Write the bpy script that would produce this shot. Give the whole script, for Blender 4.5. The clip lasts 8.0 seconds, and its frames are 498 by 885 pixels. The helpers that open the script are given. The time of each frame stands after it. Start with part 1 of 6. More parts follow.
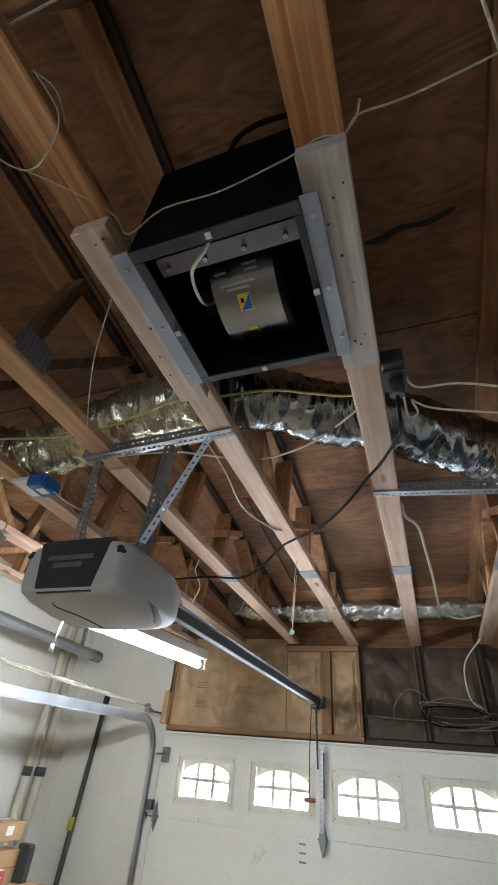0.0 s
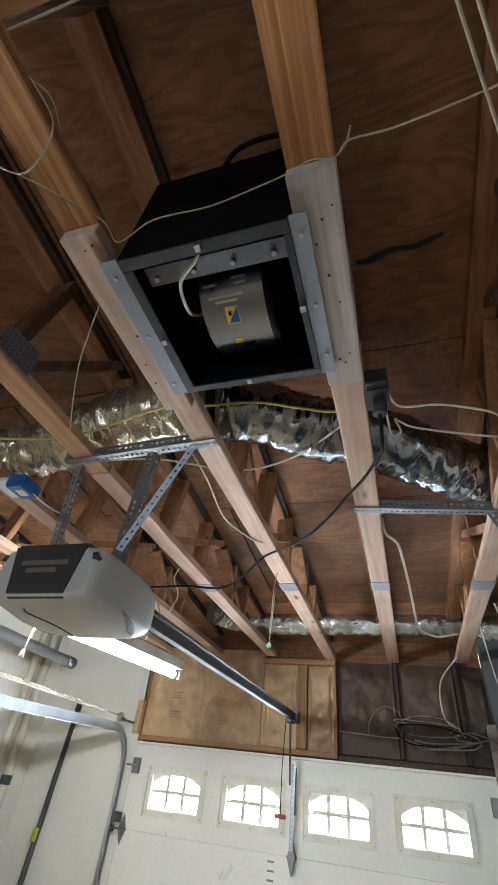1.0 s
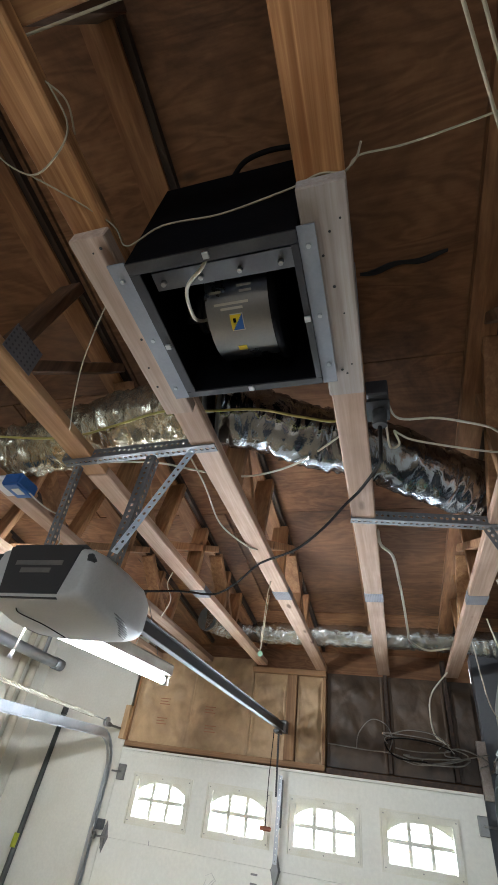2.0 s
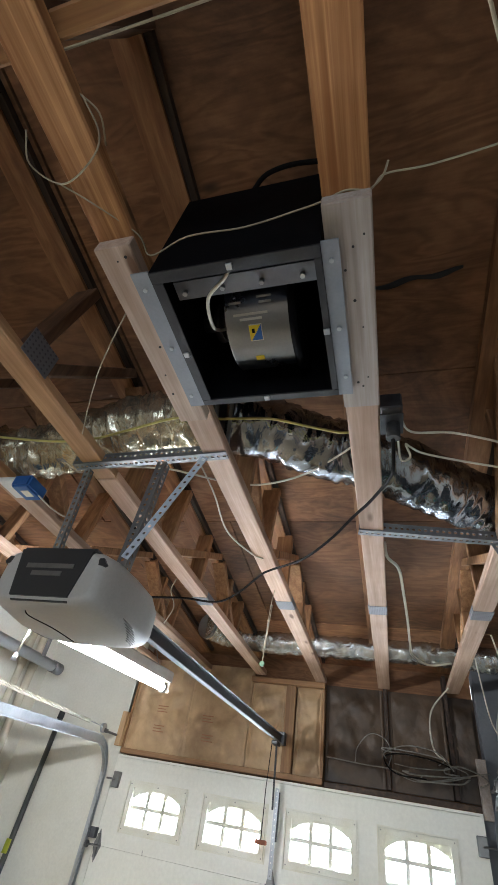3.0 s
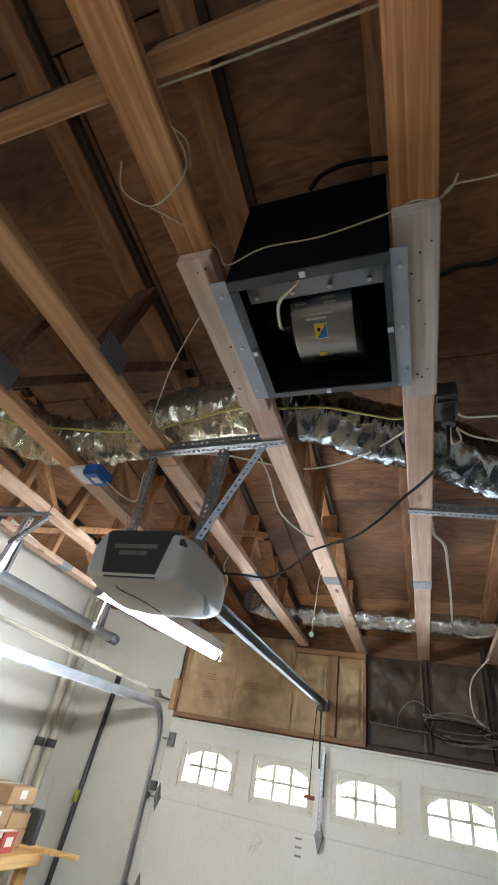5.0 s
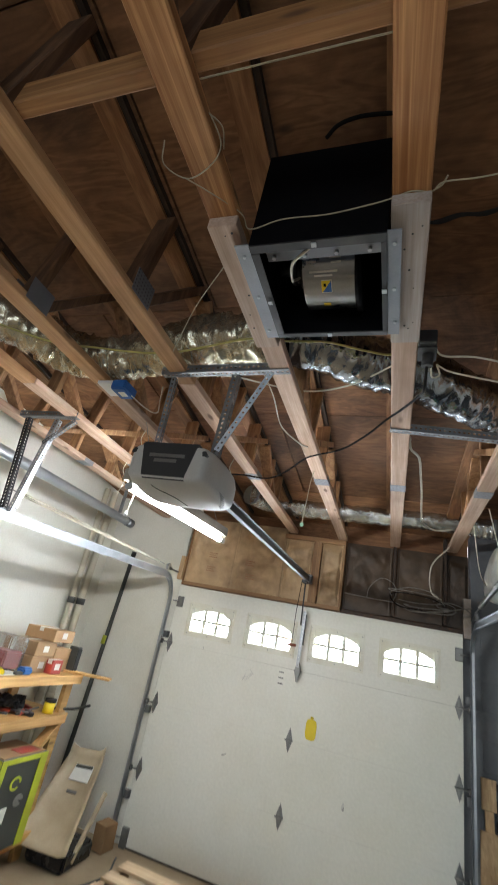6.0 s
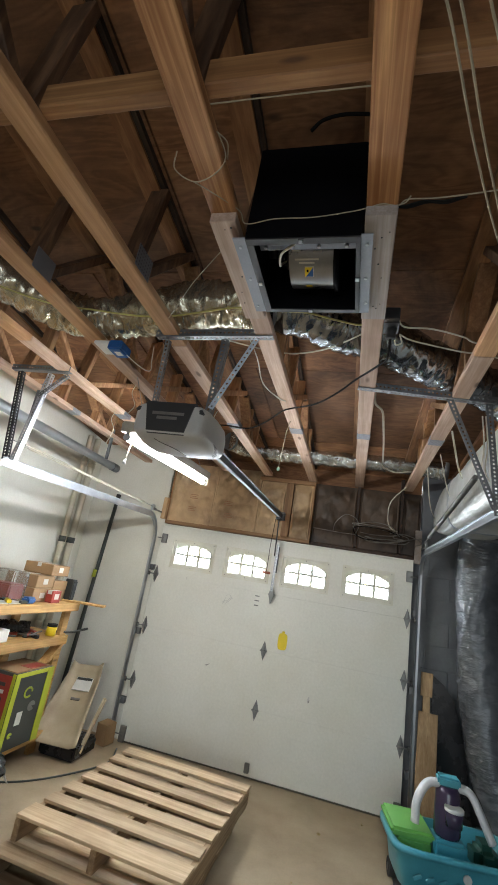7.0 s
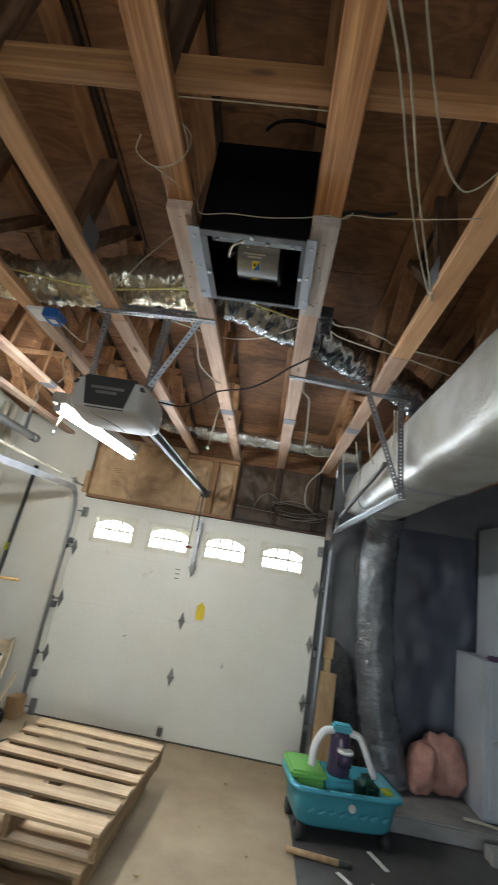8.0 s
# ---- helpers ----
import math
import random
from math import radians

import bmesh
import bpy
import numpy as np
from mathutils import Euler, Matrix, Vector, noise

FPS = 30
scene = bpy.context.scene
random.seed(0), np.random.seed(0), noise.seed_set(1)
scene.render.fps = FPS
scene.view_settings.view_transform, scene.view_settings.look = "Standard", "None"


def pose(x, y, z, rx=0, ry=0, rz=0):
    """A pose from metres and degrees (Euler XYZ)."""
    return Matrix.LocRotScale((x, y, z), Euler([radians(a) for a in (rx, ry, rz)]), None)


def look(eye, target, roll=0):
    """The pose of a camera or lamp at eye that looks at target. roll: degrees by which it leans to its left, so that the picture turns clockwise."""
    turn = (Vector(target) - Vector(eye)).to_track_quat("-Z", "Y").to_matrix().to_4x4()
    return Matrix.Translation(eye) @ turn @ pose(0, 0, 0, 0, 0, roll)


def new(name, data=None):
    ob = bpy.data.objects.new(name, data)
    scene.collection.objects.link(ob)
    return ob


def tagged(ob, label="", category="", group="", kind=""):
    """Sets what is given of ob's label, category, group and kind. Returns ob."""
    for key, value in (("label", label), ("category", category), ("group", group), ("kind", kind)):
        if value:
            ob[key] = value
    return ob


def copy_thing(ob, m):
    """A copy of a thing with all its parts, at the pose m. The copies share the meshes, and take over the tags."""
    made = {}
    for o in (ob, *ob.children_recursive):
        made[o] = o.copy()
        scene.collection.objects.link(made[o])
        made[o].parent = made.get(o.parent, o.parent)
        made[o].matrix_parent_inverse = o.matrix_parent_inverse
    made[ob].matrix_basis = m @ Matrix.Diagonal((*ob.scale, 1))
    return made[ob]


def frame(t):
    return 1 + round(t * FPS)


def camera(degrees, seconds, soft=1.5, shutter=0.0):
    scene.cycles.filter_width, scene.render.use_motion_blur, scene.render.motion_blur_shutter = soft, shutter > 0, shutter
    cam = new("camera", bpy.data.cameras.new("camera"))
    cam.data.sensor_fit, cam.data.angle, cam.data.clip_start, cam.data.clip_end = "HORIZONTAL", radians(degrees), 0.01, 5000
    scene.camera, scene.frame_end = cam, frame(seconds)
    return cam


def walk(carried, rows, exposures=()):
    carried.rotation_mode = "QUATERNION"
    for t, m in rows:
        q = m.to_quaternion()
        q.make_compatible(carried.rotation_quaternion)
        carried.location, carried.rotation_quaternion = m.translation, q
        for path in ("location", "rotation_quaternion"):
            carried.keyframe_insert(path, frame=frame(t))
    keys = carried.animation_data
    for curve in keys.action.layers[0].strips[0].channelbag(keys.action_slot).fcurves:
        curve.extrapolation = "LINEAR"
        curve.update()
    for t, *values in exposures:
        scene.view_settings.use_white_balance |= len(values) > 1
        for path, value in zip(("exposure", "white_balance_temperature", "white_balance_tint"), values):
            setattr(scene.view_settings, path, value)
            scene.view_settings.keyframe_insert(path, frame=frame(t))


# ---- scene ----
cam = camera(59.2, 8.0, soft=1.6, shutter=0.3)
PATH = [
    (0, (0.207, 0.32, 1.904), (-0.409, 1.797, 3.104), 5.6),
    (0.5, (0.219, 0.322, 1.907), (-0.355, 1.804, 3.121), 6.0),
    (1, (0.226, 0.318, 1.914), (-0.338, 1.788, 3.147), 7.2),
    (2.5, (0.205, 0.308, 1.909), (-0.34, 1.755, 3.178), 9.9),
    (3, (0.189, 0.298, 1.907), (-0.363, 1.73, 3.19), 10.9),
    (3.5, (0.196, 0.296, 1.911), (-0.368, 1.713, 3.206), 11.1),
    (4, (0.195, 0.31, 1.908), (-0.399, 1.716, 3.201), 9.4),
    (4.5, (0.173, 0.316, 1.883), (-0.471, 1.707, 3.168), 10.7),
    (5, (0.114, 0.174, 1.853), (-0.554, 1.637, 3.041), 11.7),
    (5.2, (0.087, 0.101, 1.834), (-0.584, 1.601, 2.974), 11.8),
    (6.3, (0.22, -0.209, 1.753), (-0.415, 1.558, 2.442), 11.9),
    (6.5, (0.243, -0.274, 1.733), (-0.358, 1.518, 2.387), 11.5),
    (7, (0.172, -0.42, 1.72), (-0.336, 1.426, 2.298), 9.8),
    (7.5, (0.106, -0.506, 1.703), (-0.35, 1.37, 2.224), 9.9),
    (8, (0.126, -0.538, 1.69), (-0.021, 1.382, 2.232), 10.0),
]
walk(cam, [(t, look(eye, target, roll)) for t, eye, target, roll in PATH],
     exposures=[(0.0, 0.80, 6150, 11), (0.9, 1.04, 6150, 11), (4.0, 1.06, 6150, 11), (5.0, 0.95, 6250, 11), (6.5, 0.84, 6450, 10), (7.5, 0.79, 6450, 10), (8.0, 0.89, 6450, 10)])

# ---- light ----
TUBE_WATTS = 96.0
SKY = 0.10

world = bpy.data.worlds.new("world")
scene.world = world
world.use_nodes = True
wn = world.node_tree.nodes
sky = wn.new("ShaderNodeTexSky")
sky.sky_type = "NISHITA"
sky.sun_disc = False
sky.sun_elevation, sky.sun_rotation = radians(38), radians(150)
wn["Background"].inputs["Strength"].default_value = SKY
world.node_tree.links.new(sky.outputs["Color"], wn["Background"].inputs["Color"])

sun_data = bpy.data.lights.new("sun", "SUN")
sun_data.energy, sun_data.angle, sun_data.color = 1.2, radians(12), (1.0, 0.95, 0.88)
sun = new("sun", sun_data)
sun.matrix_world = look((-4, -12, 9), (0, -2, 0))


def area(name, eye, target, sx, sy, watts, color):
    d = bpy.data.lights.new(name, "AREA")
    d.shape, d.size, d.size_y, d.energy, d.color = "RECTANGLE", sx, sy, watts, color
    ob = new(name, d)
    ob.matrix_world = look(eye, target)
    return ob


# added fill light, set in a made-up opening in the unseen wall behind
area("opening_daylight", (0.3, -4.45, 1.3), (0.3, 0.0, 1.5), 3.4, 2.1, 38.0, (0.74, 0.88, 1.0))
# daylight through the row of door windows
area("window_daylight", (-0.6, 4.27, 1.83), (-0.6, 2.0, 0.2), 2.2, 0.2, 80.0, (0.82, 0.92, 1.0))


# ---- materials ----
def material(name, rough=0.6, metal=0.0):
    m = bpy.data.materials.new(name)
    m.use_nodes = True
    b = m.node_tree.nodes["Principled BSDF"]
    b.inputs["Roughness"].default_value, b.inputs["Metallic"].default_value = rough, metal
    return m, m.node_tree, b


def coords(nt, scale):
    tc = nt.nodes.new("ShaderNodeTexCoord")
    mp = nt.nodes.new("ShaderNodeMapping")
    mp.inputs["Scale"].default_value = scale
    nt.links.new(tc.outputs["Object"], mp.inputs["Vector"])
    return mp.outputs["Vector"]


def noise_tex(nt, vec, scale, detail=6.0, rough=0.6, dist=0.0):
    n = nt.nodes.new("ShaderNodeTexNoise")
    n.inputs["Scale"].default_value, n.inputs["Detail"].default_value = scale, detail
    n.inputs["Roughness"].default_value, n.inputs["Distortion"].default_value = rough, dist
    nt.links.new(vec, n.inputs["Vector"])
    return n.outputs["Fac"]


def ramp(nt, fac, stops):
    r = nt.nodes.new("ShaderNodeValToRGB")
    e = r.color_ramp.elements
    while len(e) < len(stops):
        e.new(0.5)
    for k, (p, c) in zip(e, stops):
        k.position, k.color = p, (*c, 1)
    nt.links.new(fac, r.inputs["Fac"])
    return r.outputs["Color"]


def mix(nt, a, b, fac, mode="MIX"):
    n = nt.nodes.new("ShaderNodeMix")
    n.data_type, n.blend_type = "RGBA", mode
    for sock, v in ((n.inputs[0], fac), (n.inputs[6], a), (n.inputs[7], b)):
        if isinstance(v, (int, float)):
            sock.default_value = v
        elif isinstance(v, tuple):
            sock.default_value = (*v, 1)
        else:
            nt.links.new(v, sock)
    return n.outputs[2]


def bump(nt, b, fac, strength=0.3, dist=0.004):
    n = nt.nodes.new("ShaderNodeBump")
    n.inputs["Strength"].default_value, n.inputs["Distance"].default_value = strength, dist
    nt.links.new(fac, n.inputs["Height"])
    nt.links.new(n.outputs["Normal"], b.inputs["Normal"])


def randomised(nt, col, lo=0.75, hi=1.2, island=False):
    if island:
        g = nt.nodes.new("ShaderNodeNewGeometry").outputs["Random Per Island"]
    else:
        g = nt.nodes.new("ShaderNodeObjectInfo").outputs["Random"]
    mr = nt.nodes.new("ShaderNodeMapRange")
    mr.inputs["To Min"].default_value, mr.inputs["To Max"].default_value = lo, hi
    nt.links.new(g, mr.inputs["Value"])
    h = nt.nodes.new("ShaderNodeHueSaturation")
    nt.links.new(mr.outputs["Result"], h.inputs["Value"])
    nt.links.new(col, h.inputs["Color"])
    return h.outputs["Color"]


def wood(name, light, dark, axis=1, rough=0.7, lo=0.8, hi=1.15, knots=True, island=False, stripe=22.0):
    m, nt, b = material(name, rough)
    sc = [stripe, stripe, stripe]
    sc[axis] = 0.9
    grain = noise_tex(nt, coords(nt, sc), 1.6, 5, 0.55, 0.6)
    sc2 = [90.0, 90.0, 90.0]
    sc2[axis] = 3.0
    fine = noise_tex(nt, coords(nt, sc2), 1.5, 4, 0.6)
    col = ramp(nt, grain, ((0.36, dark), (0.52, tuple((a + c) / 2 for a, c in zip(light, dark))), (0.62, light)))
    col = mix(nt, col, ramp(nt, fine, ((0.3, (0.72, 0.66, 0.6)), (0.65, (1, 1, 1)))), 0.7, "MULTIPLY")
    blot = noise_tex(nt, coords(nt, (1, 1, 1)), 2.2, 4, 0.6)
    col = mix(nt, col, ramp(nt, blot, ((0.35, (0.68, 0.62, 0.58)), (0.6, (1, 1, 1)))), 0.6, "MULTIPLY")
    if knots:
        v = nt.nodes.new("ShaderNodeTexVoronoi")
        sk = [9.0, 9.0, 9.0]
        sk[axis] = 3.2
        nt.links.new(coords(nt, sk), v.inputs["Vector"])
        v.inputs["Scale"].default_value = 1.0
        col = mix(nt, (0.10, 0.045, 0.02), col, ramp(nt, v.outputs["Distance"], ((0.07, (0.15, 0.15, 0.15)), (0.15, (1, 1, 1)))))
    nt.links.new(randomised(nt, col, lo, hi, island), b.inputs["Base Color"])
    bump(nt, b, fine, 0.25, 0.002)
    return m


def painted(name, color, rough=0.5, stain=(0.8, 0.78, 0.72), bumps=0.15, scale=3.0, metal=0.0, fine=140.0, vary=False):
    m, nt, b = material(name, rough, metal)
    a = noise_tex(nt, coords(nt, (1, 1, 1)), scale, 7, 0.62)
    f = noise_tex(nt, coords(nt, (1, 1, 1)), fine, 3, 0.6)
    col = mix(nt, color, ramp(nt, a, ((0.32, stain), (0.62, (1, 1, 1)))), 0.75, "MULTIPLY")
    col = mix(nt, col, ramp(nt, f, ((0.3, (0.86, 0.86, 0.86)), (0.7, (1, 1, 1)))), 0.6, "MULTIPLY")
    if vary:
        col = randomised(nt, col, 0.8, 1.2)
    nt.links.new(col, b.inputs["Base Color"])
    r = nt.nodes.new("ShaderNodeMapRange")
    r.inputs["To Min"].default_value, r.inputs["To Max"].default_value = max(0.05, rough - 0.12), min(1.0, rough + 0.15)
    nt.links.new(a, r.inputs["Value"])
    nt.links.new(r.outputs["Result"], b.inputs["Roughness"])
    bump(nt, b, f, bumps, 0.002)
    return m


M_PINE = wood("pine_chord", (0.66, 0.475, 0.36), (0.53, 0.355, 0.25), 1)
M_FIR_SOFT = wood("plain_fir_chord", (0.64, 0.38, 0.19), (0.50, 0.275, 0.125), 1, 0.65)
M_FIR = wood("fir_chord", (0.72, 0.40, 0.175), (0.36, 0.15, 0.05), 1, 0.6, stripe=40.0)
M_RAFTER = wood("brown_top_chord", (0.44, 0.225, 0.098), (0.26, 0.125, 0.052), 1)
# dark copy of the web pine, for webs away from the lamp
M_WEBD = wood("dim_pine_web", (0.21, 0.115, 0.06), (0.10, 0.054, 0.03), 2)
M_TOPCH = wood("dark_pine", (0.085, 0.05, 0.03), (0.04, 0.024, 0.015), 1)
M_PINE_GREY = wood("weathered_block", (0.50, 0.455, 0.42), (0.42, 0.37, 0.335), 1, 0.8)
M_PINE_PINK = wood("pinkish_block", (0.56, 0.43, 0.345), (0.44, 0.325, 0.25), 1, 0.75)
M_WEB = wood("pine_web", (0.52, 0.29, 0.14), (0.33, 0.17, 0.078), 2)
M_BRACE = wood("fir_brace", (0.47, 0.245, 0.095), (0.28, 0.13, 0.045), 0)
M_BEAM = wood("pine_brace", (0.50, 0.30, 0.15), (0.34, 0.185, 0.085), 0)
M_STUD = wood("pine_stud", (0.46, 0.27, 0.13), (0.28, 0.15, 0.07), 2)


def plywood(name):
    m, nt, b = material(name, 0.8)
    a = noise_tex(nt, coords(nt, (1.0, 3.2, 3.2)), 1.6, 3, 0.5, 1.6)
    w = nt.nodes.new("ShaderNodeMath")
    w.operation = "SINE"
    k = nt.nodes.new("ShaderNodeMath")
    k.operation = "MULTIPLY"
    k.inputs[1].default_value = 42.0
    nt.links.new(a, k.inputs[0])
    nt.links.new(k.outputs[0], w.inputs[0])
    mr = nt.nodes.new("ShaderNodeMapRange")
    mr.inputs["From Min"].default_value = -1.0
    nt.links.new(w.outputs[0], mr.inputs["Value"])
    fine = noise_tex(nt, coords(nt, (3.0, 70.0, 70.0)), 1.5, 4, 0.6)
    big = noise_tex(nt, coords(nt, (1, 1, 1)), 1.7, 6, 0.65)
    col = ramp(nt, mr.outputs["Result"], ((0.0, (0.255, 0.122, 0.053)), (1.0, (0.345, 0.172, 0.077))))
    col = mix(nt, col, ramp(nt, fine, ((0.3, (0.74, 0.7, 0.66)), (0.65, (1, 1, 1)))), 0.7, "MULTIPLY")
    col = mix(nt, col, ramp(nt, big, ((0.3, (0.42, 0.38, 0.36)), (0.62, (1.0, 1.0, 1.0)))), 0.85, "MULTIPLY")
    soot = noise_tex(nt, coords(nt, (1.0, 1.7, 1.7)), 0.9, 8, 0.72, 0.5)
    col = mix(nt, col, ramp(nt, soot, ((0.34, (0.22, 0.2, 0.2)), (0.47, (0.75, 0.73, 0.72)), (0.6, (1.12, 1.1, 1.08)))), 0.8, "MULTIPLY")
    v = nt.nodes.new("ShaderNodeTexVoronoi")
    nt.links.new(coords(nt, (1.6, 3.4, 3.4)), v.inputs["Vector"])
    v.inputs["Scale"].default_value = 1.0
    col = mix(nt, (0.05, 0.025, 0.012), col, ramp(nt, v.outputs["Distance"], ((0.03, (0.1, 0.1, 0.1)), (0.075, (1, 1, 1)))))
    nt.links.new(randomised(nt, col, 0.75, 1.3, True), b.inputs["Base Color"])
    bump(nt, b, fine, 0.3, 0.002)
    return m


M_PLY = plywood("plywood_deck")
M_PALLET = wood("pallet_wood", (0.62, 0.47, 0.30), (0.46, 0.335, 0.20), 0, 0.8, 0.75, 1.12, False)
M_PALLET_Y = wood("pallet_stringer_wood", (0.42, 0.30, 0.17), (0.26, 0.17, 0.09), 1, 0.85, 0.8, 1.1)
M_SHELF = wood("shelf_wood", (0.68, 0.42, 0.16), (0.50, 0.29, 0.10), 1, 0.65)
M_PLANK = wood("plank_wood", (0.68, 0.48, 0.27), (0.52, 0.34, 0.175), 2, 0.7)
M_CONCRETE = painted("concrete", (0.40, 0.31, 0.20), 0.8, (0.6, 0.55, 0.48), 0.4, 1.7, 0.0, 60.0)
M_KERB = painted("kerb_concrete", (0.32, 0.31, 0.3), 0.85, (0.5, 0.5, 0.5), 0.5, 4.0)
M_MAT = painted("dark_mat", (0.09, 0.088, 0.086), 0.8, (0.6, 0.6, 0.6), 0.5, 5.0)
M_WALL = painted("white_wall", (0.74, 0.73, 0.66), 0.75, (0.86, 0.84, 0.78), 0.2, 1.1, 0.0, 60.0)
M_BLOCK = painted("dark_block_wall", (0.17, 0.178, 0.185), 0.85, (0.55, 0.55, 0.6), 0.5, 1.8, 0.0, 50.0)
M_SHEET = painted("black_sheeting", (0.075, 0.086, 0.115), 0.45, (0.6, 0.6, 0.7), 0.4, 3.0)
M_DOOR = painted("door_paint", (0.80, 0.795, 0.725), 0.45, (0.90, 0.89, 0.84), 0.08, 1.3, 0.0, 45.0)
M_TRIMW = painted("window_trim", (0.78, 0.77, 0.68), 0.5, (0.85, 0.82, 0.7), 0.1, 6.0)
M_GALV = painted("galvanised_steel", (0.50, 0.52, 0.54), 0.36, (0.72, 0.74, 0.78), 0.15, 7.0, 0.85, 90.0)
M_GALV_D = painted("dull_steel", (0.23, 0.235, 0.24), 0.5, (0.6, 0.6, 0.6), 0.15, 7.0, 0.7, 90.0)
M_HINGE = painted("hinge_steel", (0.28, 0.28, 0.27), 0.45, (0.6, 0.6, 0.6), 0.15, 9.0, 0.8)
M_STRAP = painted("bright_zinc_strap", (0.60, 0.70, 0.80), 0.4, (0.85, 0.86, 0.88), 0.1, 9.0, 0.1)
M_BAR = painted("grey_bar", (0.15, 0.16, 0.18), 0.45, (0.75, 0.75, 0.78), 0.1, 9.0, 0.3)
M_FLANGE = painted("grey_flange", (0.27, 0.29, 0.32), 0.5, (0.75, 0.75, 0.78), 0.1, 9.0, 0.25)
M_BLACK = painted("black_sheet_metal", (0.004, 0.004, 0.005), 0.7, (0.5, 0.5, 0.5), 0.25, 9.0, 0.0)
M_BLACK.node_tree.nodes["Principled BSDF"].inputs["Specular IOR Level"].default_value = 0.06
M_BLACKW = painted("worn_black_rim", (0.03, 0.03, 0.033), 0.5, (0.4, 0.4, 0.4), 0.3, 12.0, 0.3)
M_MOTOR = painted("brushed_motor", (0.30, 0.315, 0.34), 0.27, (0.85, 0.85, 0.85), 0.05, 4.0, 0.97)
M_OPENER = painted("opener_grey", (0.50, 0.50, 0.48), 0.45, (0.88, 0.87, 0.85), 0.1, 5.0)
M_OPENER_D = painted("opener_dark", (0.035, 0.036, 0.038), 0.4, (0.8, 0.8, 0.8), 0.1, 8.0)
M_CABLE_W = painted("white_cable", (0.62, 0.58, 0.48), 0.5, (0.8, 0.75, 0.65), 0.1, 12.0)
M_CABLE_Y = painted("yellow_cable", (0.55, 0.47, 0.14), 0.5, (0.8, 0.75, 0.65), 0.1, 12.0)
M_CABLE_B = painted("black_cable", (0.012, 0.010, 0.009), 0.85, (0.8, 0.8, 0.8), 0.1, 12.0)
M_CABLE_B.node_tree.nodes["Principled BSDF"].inputs["Specular IOR Level"].default_value = 0.12
M_TWINE = painted("twine", (0.42, 0.36, 0.25), 0.9, (0.7, 0.7, 0.7), 0.6, 40.0)
M_WHITE = painted("white_plastic", (0.72, 0.72, 0.72), 0.35, (0.92, 0.92, 0.92), 0.05, 6.0)
M_TEAL = painted("teal_plastic", (0.07, 0.34, 0.42), 0.35, (0.8, 0.85, 0.85), 0.08, 6.0)
M_GREEN = painted("green_plastic", (0.17, 0.46, 0.10), 0.35, (0.88, 0.9, 0.85), 0.05, 6.0)
M_PURPLE = painted("purple_bottle", (0.05, 0.035, 0.075), 0.2, (0.8, 0.8, 0.8), 0.05, 6.0)
M_CARD = painted("cardboard", (0.37, 0.23, 0.115), 0.8, (0.8, 0.75, 0.7), 0.2, 5.0, 0.0, 60.0, True)
M_RED = painted("red_print", (0.36, 0.045, 0.03), 0.5, (0.7, 0.7, 0.7), 0.05, 9.0)
M_BLUE = painted("blue_plastic", (0.025, 0.12, 0.36), 0.4, (0.8, 0.8, 0.8), 0.05, 9.0)
M_YELLOW = painted("yellow_plastic", (0.80, 0.60, 0.02), 0.4, (0.85, 0.85, 0.8), 0.05, 9.0)
M_LIME = painted("lime_print", (0.42, 0.46, 0.03), 0.5, (0.8, 0.8, 0.8), 0.05, 9.0)
M_DKPRINT = painted("dark_print", (0.05, 0.055, 0.05), 0.45, (0.7, 0.7, 0.7), 0.05, 7.0)
M_BAG = painted("black_bag", (0.018, 0.018, 0.02), 0.25, (0.8, 0.8, 0.8), 0.1, 7.0)
M_PAPER = painted("paper_label", (0.70, 0.69, 0.64), 0.7, (0.9, 0.9, 0.9), 0.05, 9.0)
M_HOIST = painted("dusty_beige_plastic", (0.50, 0.41, 0.275), 0.6, (0.7, 0.66, 0.6), 0.15, 3.5)
M_PINK = painted("pink_wool", (0.50, 0.27, 0.22), 0.95, (0.6, 0.55, 0.5), 0.9, 9.0, 0.0, 45.0)


def kraft(name, light, dark):
    m, nt, b = material(name, 0.55)
    big = noise_tex(nt, coords(nt, (1, 1, 1)), 4.5, 6, 0.65, 0.4)
    crumple = noise_tex(nt, coords(nt, (1.0, 1.0, 0.8)), 9.0, 4, 0.5, 0.3)
    stain = noise_tex(nt, coords(nt, (1, 1, 1)), 2.2, 5, 0.6, 0.2)
    col = ramp(nt, big, ((0.30, tuple(0.5 * (a + c) for a, c in zip(light, dark))), (0.66, light)))
    col = mix(nt, col, ramp(nt, crumple, ((0.34, (0.82, 0.8, 0.78)), (0.56, (1, 1, 1)))), 0.6, "MULTIPLY")
    col = mix(nt, dark, col, ramp(nt, stain, ((0.34, (0.35, 0.35, 0.35)), (0.48, (1, 1, 1)))))
    nt.links.new(randomised(nt, col, 0.85, 1.1), b.inputs["Base Color"])
    bump(nt, b, crumple, 0.5, 0.015)
    return m


